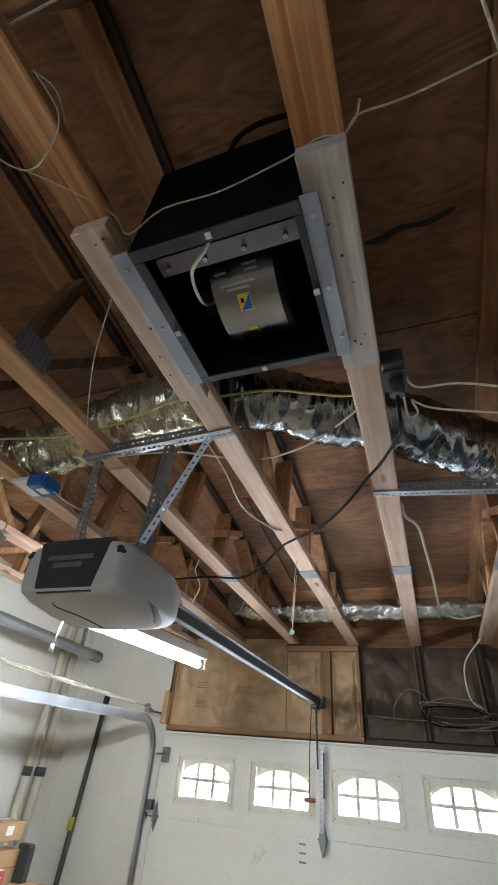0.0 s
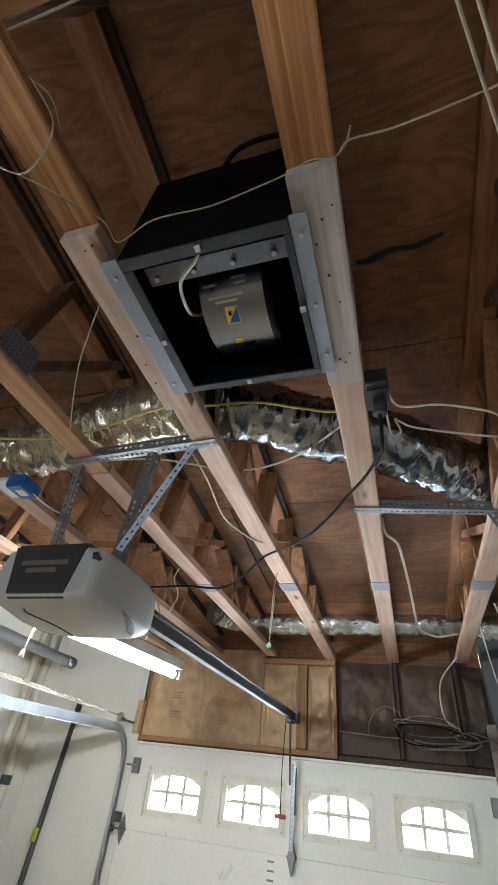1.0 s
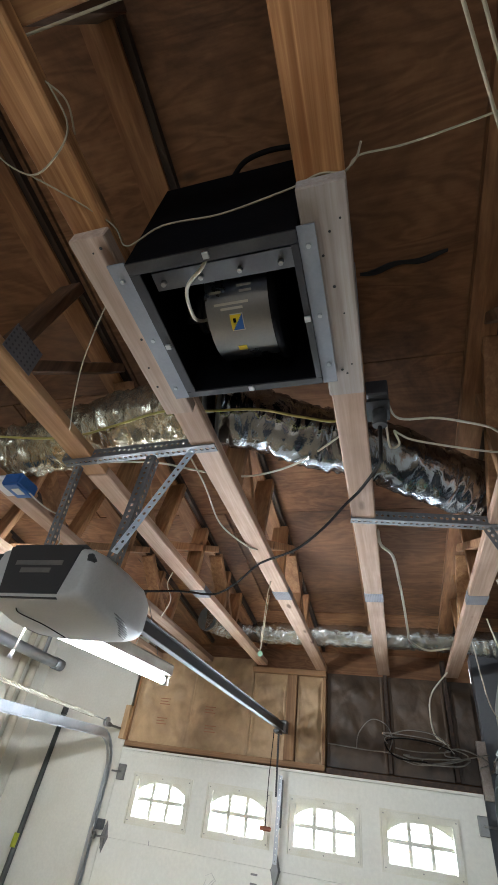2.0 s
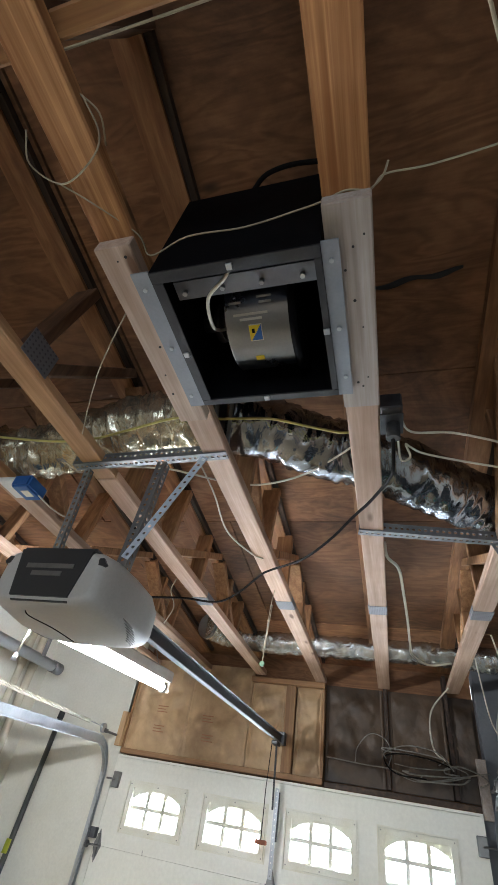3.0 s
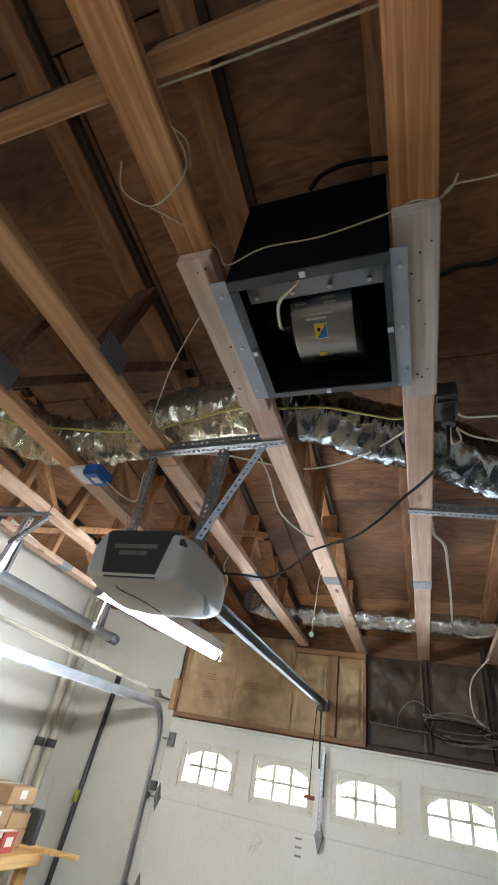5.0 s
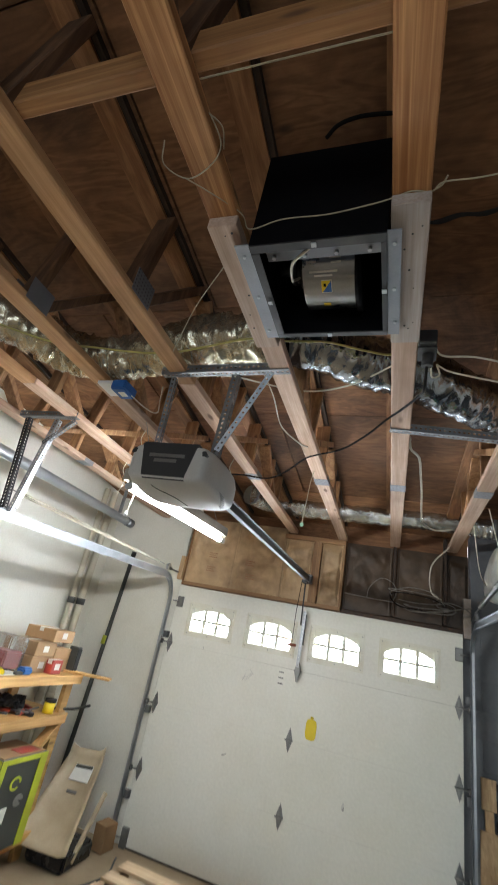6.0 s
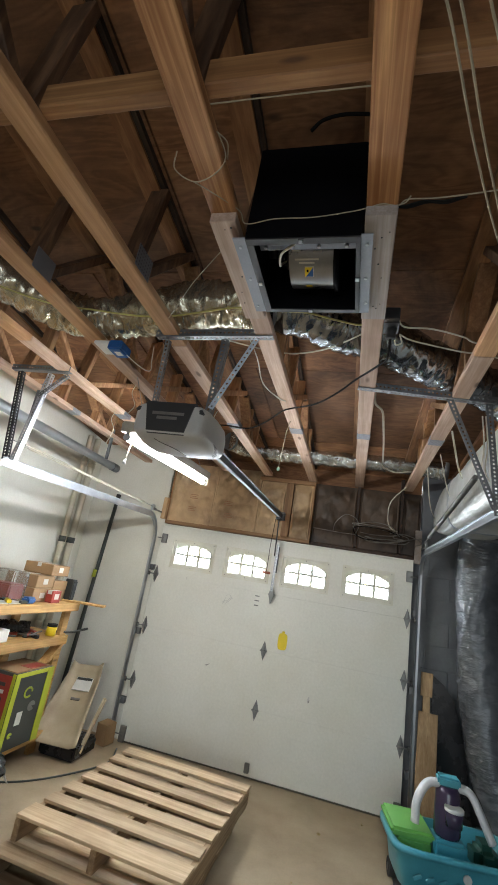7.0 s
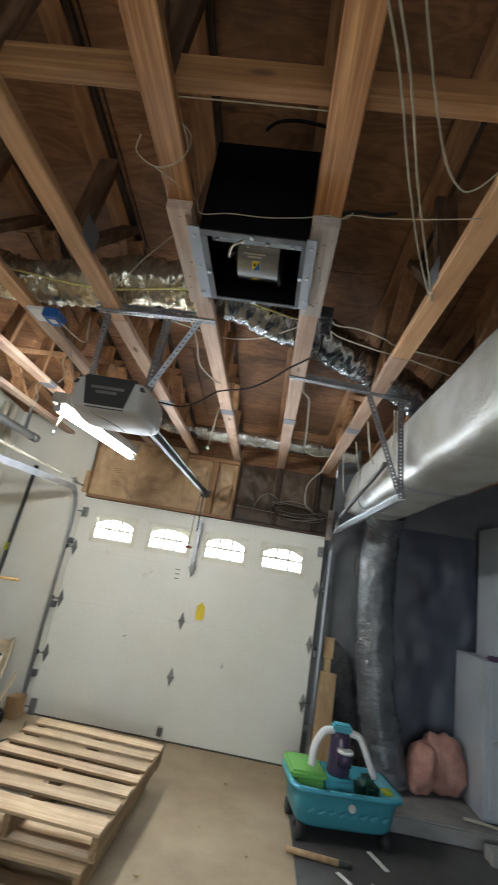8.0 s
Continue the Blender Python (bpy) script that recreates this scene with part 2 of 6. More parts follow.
M_KRAFT = kraft("kraft_facing", (0.60, 0.415, 0.23), (0.22, 0.135, 0.075))
M_KRAFT_D = kraft("dark_kraft_facing", (0.11, 0.068, 0.038), (0.028, 0.019, 0.013))
M_RUST = painted("rusty_latch", (0.30, 0.10, 0.05), 0.7, (0.7, 0.7, 0.7), 0.2, 9.0)
M_CABINET = painted("blue_grey_cabinet", (0.48, 0.52, 0.56), 0.45, (0.75, 0.75, 0.78), 0.08, 2.5)
M_PIPE = painted("cream_pipe", (0.55, 0.52, 0.42), 0.5, (0.75, 0.7, 0.6), 0.1, 4.0)
M_SEALD = painted("dusty_rubber", (0.10, 0.085, 0.065), 0.8, (0.7, 0.7, 0.7), 0.2, 9.0)
M_SEAL = painted("black_rubber", (0.02, 0.02, 0.02), 0.7, (0.8, 0.8, 0.8), 0.2, 9.0)


def foil(name, color, rough, scale, strength, tint, metal=0.9, stretch=(1, 1, 1), swirl=1.2):
    m, nt, b = material(name, rough, metal)
    a = noise_tex(nt, coords(nt, stretch), scale, 5, 0.6, swirl)
    c = noise_tex(nt, coords(nt, (1, 1, 1)), 3.0, 4, 0.6)
    col = mix(nt, color, ramp(nt, c, ((0.38, tint), (0.6, (1, 1, 1)))), 0.9, "MULTIPLY")
    nt.links.new(col, b.inputs["Base Color"])
    bump(nt, b, a, strength, 0.02)
    return m


M_FOIL = foil("duct_foil", (0.46, 0.50, 0.56), 0.15, 5.0, 0.65, (0.55, 0.54, 0.5), 1.0, (1.6, 1.0, 1.0), 0.5)
M_FOIL_Y = foil("yellowed_duct_foil", (0.74, 0.69, 0.54), 0.22, 7.0, 0.9, (0.62, 0.58, 0.5), 0.82, (2.0, 1.0, 1.0), 0.5)
M_FOIL_P = foil("pale_duct_foil", (0.66, 0.68, 0.68), 0.22, 12.0, 0.8, (0.75, 0.73, 0.66), 0.95)
M_WRAP = foil("duct_wrap", (0.55, 0.55, 0.53), 0.42, 5.0, 0.5, (0.72, 0.71, 0.64), 0.3)
M_PLASTIC = foil("clear_wrapped_duct", (0.19, 0.20, 0.215), 0.15, 7.0, 1.0, (0.5, 0.52, 0.55), 0.35, (1.0, 1.0, 2.6), 0.3)

M_GLASS, nt, b = material("window_glass", 0.03)
b.inputs["Transmission Weight"].default_value = 1.0
b.inputs["IOR"].default_value = 1.1
M_CLEAR, nt, b = material("cloudy_clear_plastic", 0.25)
b.inputs["Transmission Weight"].default_value = 0.9
b.inputs["IOR"].default_value = 1.15
b.inputs["Base Color"].default_value = (0.9, 0.9, 0.88, 1)
M_TUBE, nt, b = material("lit_tube", 0.4)
b.inputs["Emission Color"].default_value = (0.92, 0.97, 1.0, 1)
b.inputs["Emission Strength"].default_value = TUBE_WATTS
M_OUTSIDE, nt, b = material("bright_outside", 1.0)
b.inputs["Base Color"].default_value = (0.8, 0.8, 0.8, 1)
b.inputs["Emission Color"].default_value = (0.95, 0.98, 1.0, 1)
b.inputs["Emission Strength"].default_value = 2.2


# ---- builders ----
def box(bm, x0, x1, y0, y1, z0, z1, m=None):
    v = [bm.verts.new((x, y, z)) for z in (z0, z1) for y in (y0, y1) for x in (x0, x1)]
    if m is not None:
        for q in v:
            q.co = m @ q.co
    for f in ((0, 2, 3, 1), (4, 5, 7, 6), (0, 1, 5, 4), (2, 6, 7, 3), (0, 4, 6, 2), (1, 3, 7, 5)):
        bm.faces.new([v[i] for i in f])
    return v


def bev(bm, w, seg=1):
    bmesh.ops.bevel(bm, geom=bm.edges[:], offset=w, segments=seg, affect="EDGES", clamp_overlap=True)
    return bm


def bbox(x0, x1, y0, y1, z0, z1, w=0.003, seg=1, m=None):
    bm = bmesh.new()
    box(bm, x0, x1, y0, y1, z0, z1, m)
    return bev(bm, w, seg) if w else bm


def basis(p0, p1, up=(0, 0, 1)):
    d = (Vector(p1) - Vector(p0)).normalized()
    u = Vector(up)
    if abs(d.dot(u)) > 0.98:
        u = Vector((0, 1, 0))
    s = d.cross(u).normalized()
    return d, s, s.cross(d)


def beam(bm, p0, p1, w, h, up=(0, 0, 1)):
    """A bar from p0 to p1, w across and h along up, centred on its line."""
    d, s, u = basis(p0, p1, up)
    m = Matrix((s, d, u)).transposed().to_4x4()
    m.translation = Vector(p0)
    return box(bm, -w / 2, w / 2, 0, (Vector(p1) - Vector(p0)).length, -h / 2, h / 2, m)


def bbeam(p0, p1, w, h, up=(0, 0, 1), r=0.003):
    bm = bmesh.new()
    beam(bm, p0, p1, w, h, up)
    return bev(bm, r) if r else bm


def cyl(bm, p0, p1, r0, r1=None, seg=16, caps=True):
    r1 = r0 if r1 is None else r1
    d, s, u = basis(p0, p1)
    rings = []
    for p, r in ((p0, r0), (p1, r1)):
        rings.append([bm.verts.new(Vector(p) + r * (math.cos(a) * s + math.sin(a) * u)) for a in (2 * math.pi * k / seg for k in range(seg))])
    for k in range(seg):
        f = bm.faces.new((rings[0][k], rings[0][k - 1], rings[1][k - 1], rings[1][k]))
        f.smooth = True
    if caps:
        bm.faces.new(rings[0])
        bm.faces.new(rings[1][::-1])
    return bm


def spline(pts, n=6):
    p = [Vector(q) for q in pts]
    p = [2 * p[0] - p[1]] + p + [2 * p[-1] - p[-2]]
    out = []
    for i in range(1, len(p) - 2):
        for k in range(n):
            t = k / n
            a, b_, c, d = p[i - 1], p[i], p[i + 1], p[i + 2]
            out.append(0.5 * (2 * b_ + (c - a) * t + (2 * a - 5 * b_ + 4 * c - d) * t * t + (3 * b_ - a - 3 * c + d) * t ** 3))
    out.append(p[-2])
    return out


def sweep(bm, pts, radius, seg=8, caps=True):
    """A round tube along pts; radius is a number or a function of the ring's number and angle."""
    rings, s = [], None
    for i, p in enumerate(pts):
        d = (pts[min(i + 1, len(pts) - 1)] - pts[max(i - 1, 0)]).normalized()
        if s is None:
            _, s, _ = basis((0, 0, 0), d)
        s = (s - d * s.dot(d)).normalized()
        u = s.cross(d)
        ring = []
        for k in range(seg):
            a = 2 * math.pi * k / seg
            r = radius(i, a) if callable(radius) else radius
            ring.append(bm.verts.new(p + r * (math.cos(a) * s + math.sin(a) * u)))
        rings.append(ring)
    for r0, r1 in zip(rings, rings[1:]):
        for k in range(seg):
            f = bm.faces.new((r0[k], r0[k - 1], r1[k - 1], r1[k]))
            f.smooth = True
    if caps:
        bm.faces.new(rings[0])
        bm.faces.new(rings[-1][::-1])
    return bm


def prism(bm, poly, y0, y1):
    """A flat shape given as (x, z) corners, thick from y0 to y1."""
    a = [bm.verts.new((x, y0, z)) for x, z in poly]
    c = [bm.verts.new((x, y1, z)) for x, z in poly]
    bm.faces.new(a)
    bm.faces.new(c[::-1])
    for k in range(len(poly)):
        bm.faces.new((a[k - 1], c[k - 1], c[k], a[k]))
    return bm


def strip(bm, p0, p1, width, normal, pitch=0.021, hole=0.0056, long=1.1, weld=False):
    """A sheet strip with a row of slots punched through it."""
    d, s, u = basis(p0, p1, normal)
    length = (Vector(p1) - Vector(p0)).length
    n = max(1, int(length / pitch))
    step, q0 = length / n, Vector(p0)
    for k in range(n):
        c = q0 + d * step * (k + 0.5)
        outer, inner = [], []
        for a, b_ in ((-1, -1), (0, -1), (1, -1), (1, 0), (1, 1), (0, 1), (-1, 1), (-1, 0)):
            outer.append(bm.verts.new(c + d * a * step / 2 + s * b_ * width / 2))
            inner.append(bm.verts.new(c + (d * a * long + s * b_) * hole * (0.75 if a and b_ else 1)))
        for j in range(8):
            bm.faces.new((outer[j - 1], outer[j], inner[j], inner[j - 1]))
    if weld:
        bmesh.ops.remove_doubles(bm, verts=bm.verts[:], dist=0.0005)
    return bm


def mesh_of(name, bm, mat):
    bmesh.ops.recalc_face_normals(bm, faces=bm.faces[:])
    me = bpy.data.meshes.new(name)
    bm.to_mesh(me)
    bm.free()
    me.materials.append(mat)
    return me


def solid(name, bm, mat, label="", category="", group="", kind=""):
    """A thing or a piece of the setting that is one mesh."""
    return tagged(new(name, mesh_of(name, bm, mat)), label, category, group, kind)


def thing(name, base, label, category, group="", kind=""):
    e = new(name)
    e.empty_display_size = 0.05
    e.location = base
    return tagged(e, label, category, group, kind)


def part(name, bm, mat, parent, label="", thick=0.0):
    ob = new(name, mesh_of(name, bm, mat))
    ob.parent = parent
    if parent.type == "EMPTY":
        ob.matrix_parent_inverse = Matrix.Translation(-Vector(parent.location))
    if thick:
        md = ob.modifiers.new("thickness", "SOLIDIFY")
        md.thickness, md.offset = thick, 0.0
    return tagged(ob, label)


def wire(name, pts, r, mat, label, category="cable", seg=6, n=6):
    return solid(name, sweep(bmesh.new(), spline(pts, n), r, seg), mat, label, category)


def rough_sheet(x0, x1, z0, z1, y, amp, seed, nx=44, nz=40, thick=0.03):
    """A billowed upright sheet with its back closed."""
    bm = bmesh.new()
    g = []
    for i in range(nx + 1):
        col = []
        for j in range(nz + 1):
            u, w = i / nx, j / nz
            x, z = x0 + (x1 - x0) * u, z0 + (z1 - z0) * w
            edge = min(1.0, 6 * min(u, 1 - u), 6 * min(w, 1 - w))
            q = noise.fractal(Vector((x * 4.5 + seed, z * 4.0, seed)), 1.0, 2.0, 4)
            fold = 1.6 * abs(noise.noise(Vector((x * 5 + z * 3 + seed, z * 6 - x * 2, 7.7 + seed))))
            col.append(bm.verts.new((x, y - amp * edge * (0.8 + q) + amp * 0.8 * edge * (0.25 - fold), z)))
        g.append(col)
    for i in range(nx):
        for j in range(nz):
            f = bm.faces.new((g[i][j], g[i + 1][j], g[i + 1][j + 1], g[i][j + 1]))
            f.smooth = True
    box(bm, x0, x1, y + 0.002, y + thick, z0, z1)
    return bm


# ---- the room ----
WX0, WX1, WY0, WY1 = -2.90, 3.05, -4.5, 4.23     # inner faces of the walls
CH_Z, CH_H, CH_W, PITCH, CH_X = 2.805, 0.038, 0.089, 0.4875, 0.160
DOOR = (-1.89, 0.73, 2.13)


def deck_z(y):
    return 3.38 - 0.105 * (y - 0.5)


bm = bmesh.new()
box(bm, -9, 9, -14, 12, -0.12, 0.0)
solid("ground", bm, M_CONCRETE, "stained tan concrete garage floor", "floor", kind="structure")


def side_wall(name, x0, x1, mat, label):
    bm = bmesh.new()
    a = [bm.verts.new((x0, y, z)) for y, z in ((WY0 - 0.15, 0), (WY1 + 0.15, 0), (WY1 + 0.15, deck_z(WY1 + 0.15)), (WY0 - 0.15, deck_z(WY0 - 0.15)))]
    c = [bm.verts.new((x1, q.co.y, q.co.z)) for q in a]
    bm.faces.new(a)
    bm.faces.new(c[::-1])
    for k in range(4):
        bm.faces.new((a[k - 1], c[k - 1], c[k], a[k]))
    return solid(name, bm, mat, label, "wall", kind="structure")


side_wall("wall_west", WX0 - 0.15, WX0, M_WALL, "white-painted plain garage wall")
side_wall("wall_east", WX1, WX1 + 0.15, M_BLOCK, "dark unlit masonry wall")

TOPN = deck_z(WY1) - 0.002
bm = bmesh.new()
box(bm, WX0, DOOR[0] - 0.035, WY1, WY1 + 0.15, 0, TOPN)
solid("wall_north", bm, M_WALL, "white-painted wall beside the garage door", "wall", kind="structure")
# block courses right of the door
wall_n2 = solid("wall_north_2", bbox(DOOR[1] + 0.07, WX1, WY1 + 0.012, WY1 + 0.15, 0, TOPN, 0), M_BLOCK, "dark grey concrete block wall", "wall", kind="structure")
bm = bmesh.new()
box(bm, DOOR[0] - 0.03, DOOR[1] + 0.065, WY1 + 0.125, WY1 + 0.15, DOOR[2] + 0.04, TOPN)
solid("wall_north_3", bm, M_PLY, "rough boards behind the insulation over the door", "wall", kind="structure")

# unseen closing wall; its opening is added to let the rear fill in
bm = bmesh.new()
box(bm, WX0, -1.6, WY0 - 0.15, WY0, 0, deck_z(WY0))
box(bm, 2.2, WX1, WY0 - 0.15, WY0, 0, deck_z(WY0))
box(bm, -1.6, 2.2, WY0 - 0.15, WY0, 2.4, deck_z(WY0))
solid("wall_south", bm, M_WALL, "unseen white wall with a wide opening added for fill light", "wall", kind="structure")

# roof deck of plywood sheets, with open joints, under one solid skin
bm = bmesh.new()
rng = random.Random(4)
ys = [4.5, 3.62, 2.40, 1.475, 0.25, -0.97, -2.19, -3.41, -4.66]
for r in range(len(ys) - 1):
    x = WX0 - 0.1 - rng.random() * 1.2
    while x < WX1:
        x1 = x + 2.436
        a, c = max(x, WX0 - 0.15) + 0.003, min(x1, WX1 + 0.15) - 0.003
        if c > a + 0.02:
            v = box(bm, a, c, ys[r + 1] + 0.003, ys[r] - 0.003, 0, 0.014)
            dz = rng.uniform(-0.002, 0.002)
            for q in v:
                q.co.z += deck_z(q.co.y) + dz
        x = x1 + 0.004
v = box(bm, WX0 - 0.2, WX1 + 0.2, -4.7, 4.6, 0.02, 0.08)
for q in v:
    q.co.z += deck_z(q.co.y)
solid("ceiling", bm, M_PLY, "dark brown plywood roof deck seen from below", "ceiling", kind="structure")


# ---- roof trusses ----
def toothed(name):
    """Dull plate steel with rows of small punched teeth."""
    m, nt, b = material(name, 0.55, 0.6)
    v = nt.nodes.new("ShaderNodeTexVoronoi")
    v.inputs["Randomness"].default_value = 0.0
    v.inputs["Scale"].default_value = 1.0
    nt.links.new(coords(nt, (120, 60, 60)), v.inputs["Vector"])
    nt.links.new(ramp(nt, v.outputs["Distance"], ((0.2, (0.11, 0.11, 0.12)), (0.34, (0.22, 0.225, 0.245)))), b.inputs["Base Color"])
    bump(nt, b, v.outputs["Distance"], 0.5, 0.002)
    return m


M_PLATE = toothed("toothed_plate")


WEBS = ((-3.9, -3.3), (-2.7, -3.25), (-2.65, -2.0), (-1.3, -1.95), (-1.25, -0.5), (0.2, -0.45), (0.27, 0.33), (0.90, 0.97), (0.95, 1.33),
        (1.90, 1.40), (1.64, 1.66), (2.02, 2.10), (2.10, 2.72), (2.48, 2.50), (2.98, 3.0), (3.15, 2.78), (3.25, 3.30))


def truss(x):
    t = thing("roof_truss", (x, 0, CH_Z), "pine roof truss of flat chords and short webs with nail plates", "roof truss", "roof trusses")
    y0, y1 = WY0 + 0.02, WY1 - 0.02
    if abs(x - CH_X) < 0.3 or abs(x - CH_X + PITCH) < 0.3:
        y1 = WY1 + 0.04
    cut = 0.9 if -0.4 < x < 0.3 else 1.47
    part("bottom_chord", bbox(x - CH_W / 2, x + CH_W / 2, y0, cut - 0.001, CH_Z, CH_Z + CH_H, 0.004), M_FIR if -0.4 < x < 0.3 else M_FIR_SOFT, t, "orange fir length of the chord")
    part("bottom_chord", bbox(x - CH_W / 2, x + CH_W / 2, cut + 0.001, y1, CH_Z, CH_Z + CH_H, 0.004), M_PINE, t, "pale pine length of the chord")
    bm = bmesh.new()
    v = box(bm, x - 0.088, x + 0.002, y0, y1, -0.042, -0.002)
    for q in v:
        q.co.z += deck_z(q.co.y)
    part("top_chord", bm, M_RAFTER, t, "brown flat top chord")
    # added strip: the shade along the chord's side, put in as black wood
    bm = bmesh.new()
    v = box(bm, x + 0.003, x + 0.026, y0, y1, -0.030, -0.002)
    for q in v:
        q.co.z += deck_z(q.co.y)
    part("edge_strip", bm, M_TOPCH, t, "black strip added for the shaded side of the top chord")
    # webs past 1.35 paler as lamp-lit, nearer ones dim: lighting in the wood colour
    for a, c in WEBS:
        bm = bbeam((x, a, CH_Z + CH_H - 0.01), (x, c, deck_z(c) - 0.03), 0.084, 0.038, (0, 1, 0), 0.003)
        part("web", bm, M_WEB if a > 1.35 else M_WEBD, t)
    for py in (0.92,):
        for sx in (-1, 1):
            xs = x + sx * (CH_W / 2 + 0.0015)
            part("nail_plate", bbox(xs - 0.001, xs + 0.001, py - 0.06, py + 0.06, CH_Z + 0.015, CH_Z + 0.115, 0), M_PLATE, t, "grey toothed plate")
    part("nail_plate", bbox(x - CH_W / 2 - 0.002, x + CH_W / 2 + 0.002, 2.60, 2.71, CH_Z - 0.002, CH_Z + 0.032, 0), M_PLATE, t, "grey toothed plate")
    return t


for k in range(-5, 6):
    truss(CH_X + PITCH * k)

brace = thing("lateral_brace", (0, 0.29, CH_Z + CH_H), "orange pine brace of two lengths laid across the truss chords", "brace")
BZ0, BZ1 = CH_Z + CH_H + 0.001, CH_Z + CH_H + 0.09
part("brace_board", bbox(WX0 + 0.02, -0.335, 0.274, 0.314, BZ0, BZ1, 0.004), M_BRACE, brace)
part("brace_board", bbox(-0.331, WX1 - 0.02, 0.268, 0.308, BZ0, BZ1, 0.004), M_BRACE, brace)
for k in range(-5, 6):
    for d in (-0.02, 0.018):
        x = CH_X + PITCH * k + d
        part("nail", cyl(bmesh.new(), (x, 0.265 if x > -0.33 else 0.271, BZ0 + 0.03 - d), (x, 0.271 if x > -0.33 else 0.277, BZ0 + 0.03 - d), 0.004, seg=6), M_HINGE, brace)

# ---- wall over the door ----
hw = thing("header_framing", (-0.6, WY1, DOOR[2] + 0.04), "pine framing over the garage door", "wall framing", kind="structure")
# studs at positive x take the darker wood
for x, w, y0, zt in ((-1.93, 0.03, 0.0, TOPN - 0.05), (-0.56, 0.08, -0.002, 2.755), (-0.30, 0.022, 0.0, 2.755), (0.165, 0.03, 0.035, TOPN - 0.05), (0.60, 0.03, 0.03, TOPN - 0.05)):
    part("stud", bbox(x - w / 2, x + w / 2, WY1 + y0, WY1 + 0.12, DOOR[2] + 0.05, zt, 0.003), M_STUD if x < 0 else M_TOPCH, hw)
part("top_plate", bbox(-0.90, -0.29, WY1 - 0.012, WY1 + 0.09, 2.757, 2.797, 0.003), M_BEAM, hw)
part("header_board", bbox(DOOR[0] - 0.03, -0.29, WY1 - 0.006, WY1 + 0.12, DOOR[2] + 0.012, DOOR[2] + 0.048, 0.003), M_BEAM, hw, "orange pine board above the door")
part("header_board", bbox(-0.288, DOOR[1] + 0.06, WY1 + 0.02, WY1 + 0.12, DOOR[2] + 0.005, DOOR[2] + 0.04, 0.003), M_TOPCH, hw, "dark board above the door")
part("corner_post", bbox(DOOR[0] - 0.075, DOOR[0] - 0.028, WY1 - 0.05, WY1 - 0.001, 2.18, 2.42, 0.003), M_PLANK, hw, "short pale block at the track end")
part("post", bbox(DOOR[1] + 0.005, DOOR[1] + 0.065, WY1 - 0.04, WY1 + 0.008, 2.10, 2.42, 0.003), M_PINE_GREY, hw)


def batt(x0, x1, top, y, amp, seed, mat, label):
    """A paper-faced batt with a folded flange and staples down each edge."""
    e = thing("insulation_batt", ((x0 + x1) / 2, y, DOOR[2] + 0.05), label, "insulation", "insulation over the door")
    part("facing", rough_sheet(x0, x1, DOOR[2] + 0.05, top, y, amp, seed), mat, e)
    for x in (x0, x1 - 0.022):
        part("stapling_flange", rough_sheet(x, x + 0.022, DOOR[2] + 0.052, top - 0.002, y - 0.006, 0.004, seed + 5 * x, 4, 30, 0.003), mat, e)
    return e


for i, (x0, x1) in enumerate(((-1.915, -1.405), (-1.405, -0.89), (-0.885, -0.605), (-0.515, -0.315))):
    batt(x0, x1, 2.755 if i > 1 else 2.86, WY1 + 0.035, 0.038, 3.1 * i, M_KRAFT, "brown kraft-faced insulation between studs over the door")
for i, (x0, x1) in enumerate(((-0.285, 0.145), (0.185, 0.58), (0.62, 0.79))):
    batt(x0, x1, 2.80, WY1 + 0.075, 0.02, 20 + 3.1 * i, M_KRAFT_D, "dark kraft-faced insulation between studs")
# faint stamped print on the paper
for x, z in ((-1.63, 2.50), (-1.63, 2.36), (-1.22, 2.47), (-1.20, 2.34)):
    bm = bmesh.new()
    for k in range(3):
        box(bm, x - 0.045, x + 0.045 - 0.02 * (k % 2), WY1 - 0.012, WY1 - 0.006, z - 0.02 * k - 0.006, z - 0.02 * k)
    solid("printed_stamp", bm, painted("stamp_ink", (0.40, 0.20, 0.11), 0.8), "faded red print on kraft paper", "print")

# ---- garage door ----
door = thing("door_1", ((DOOR[0] + DOOR[1]) / 2, 4.2, 0), "closed white sectional garage door with four small arched windows", "garage door", kind="structure")
SEC = (0.012, 0.548, 1.066, 1.588, DOOR[2])
WIN_X = [-1.70 + 0.607 * k for k in range(4)]
GW, GZ0, GZ1 = 0.395, 1.722, 1.945
for k in range(3):
    part("door_section", bbox(DOOR[0], DOOR[1], 4.2, 4.245, SEC[k] + 0.0002, SEC[k + 1] - 0.0002, 0.0006), M_DOOR, door)
bm = bmesh.new()
box(bm, DOOR[0], DOOR[1], 4.2, 4.245, SEC[3] + 0.001, GZ0)
box(bm, DOOR[0], DOOR[1], 4.2, 4.245, GZ1, SEC[4])
xs = [DOOR[0]] + [q for x in WIN_X for q in (x, x + GW)] + [DOOR[1]]
for k in range(0, 10, 2):
    box(bm, xs[k], xs[k + 1], 4.2, 4.245, GZ0, GZ1)
top = part("door_section", bm, M_DOOR, door, "white top section with window openings")
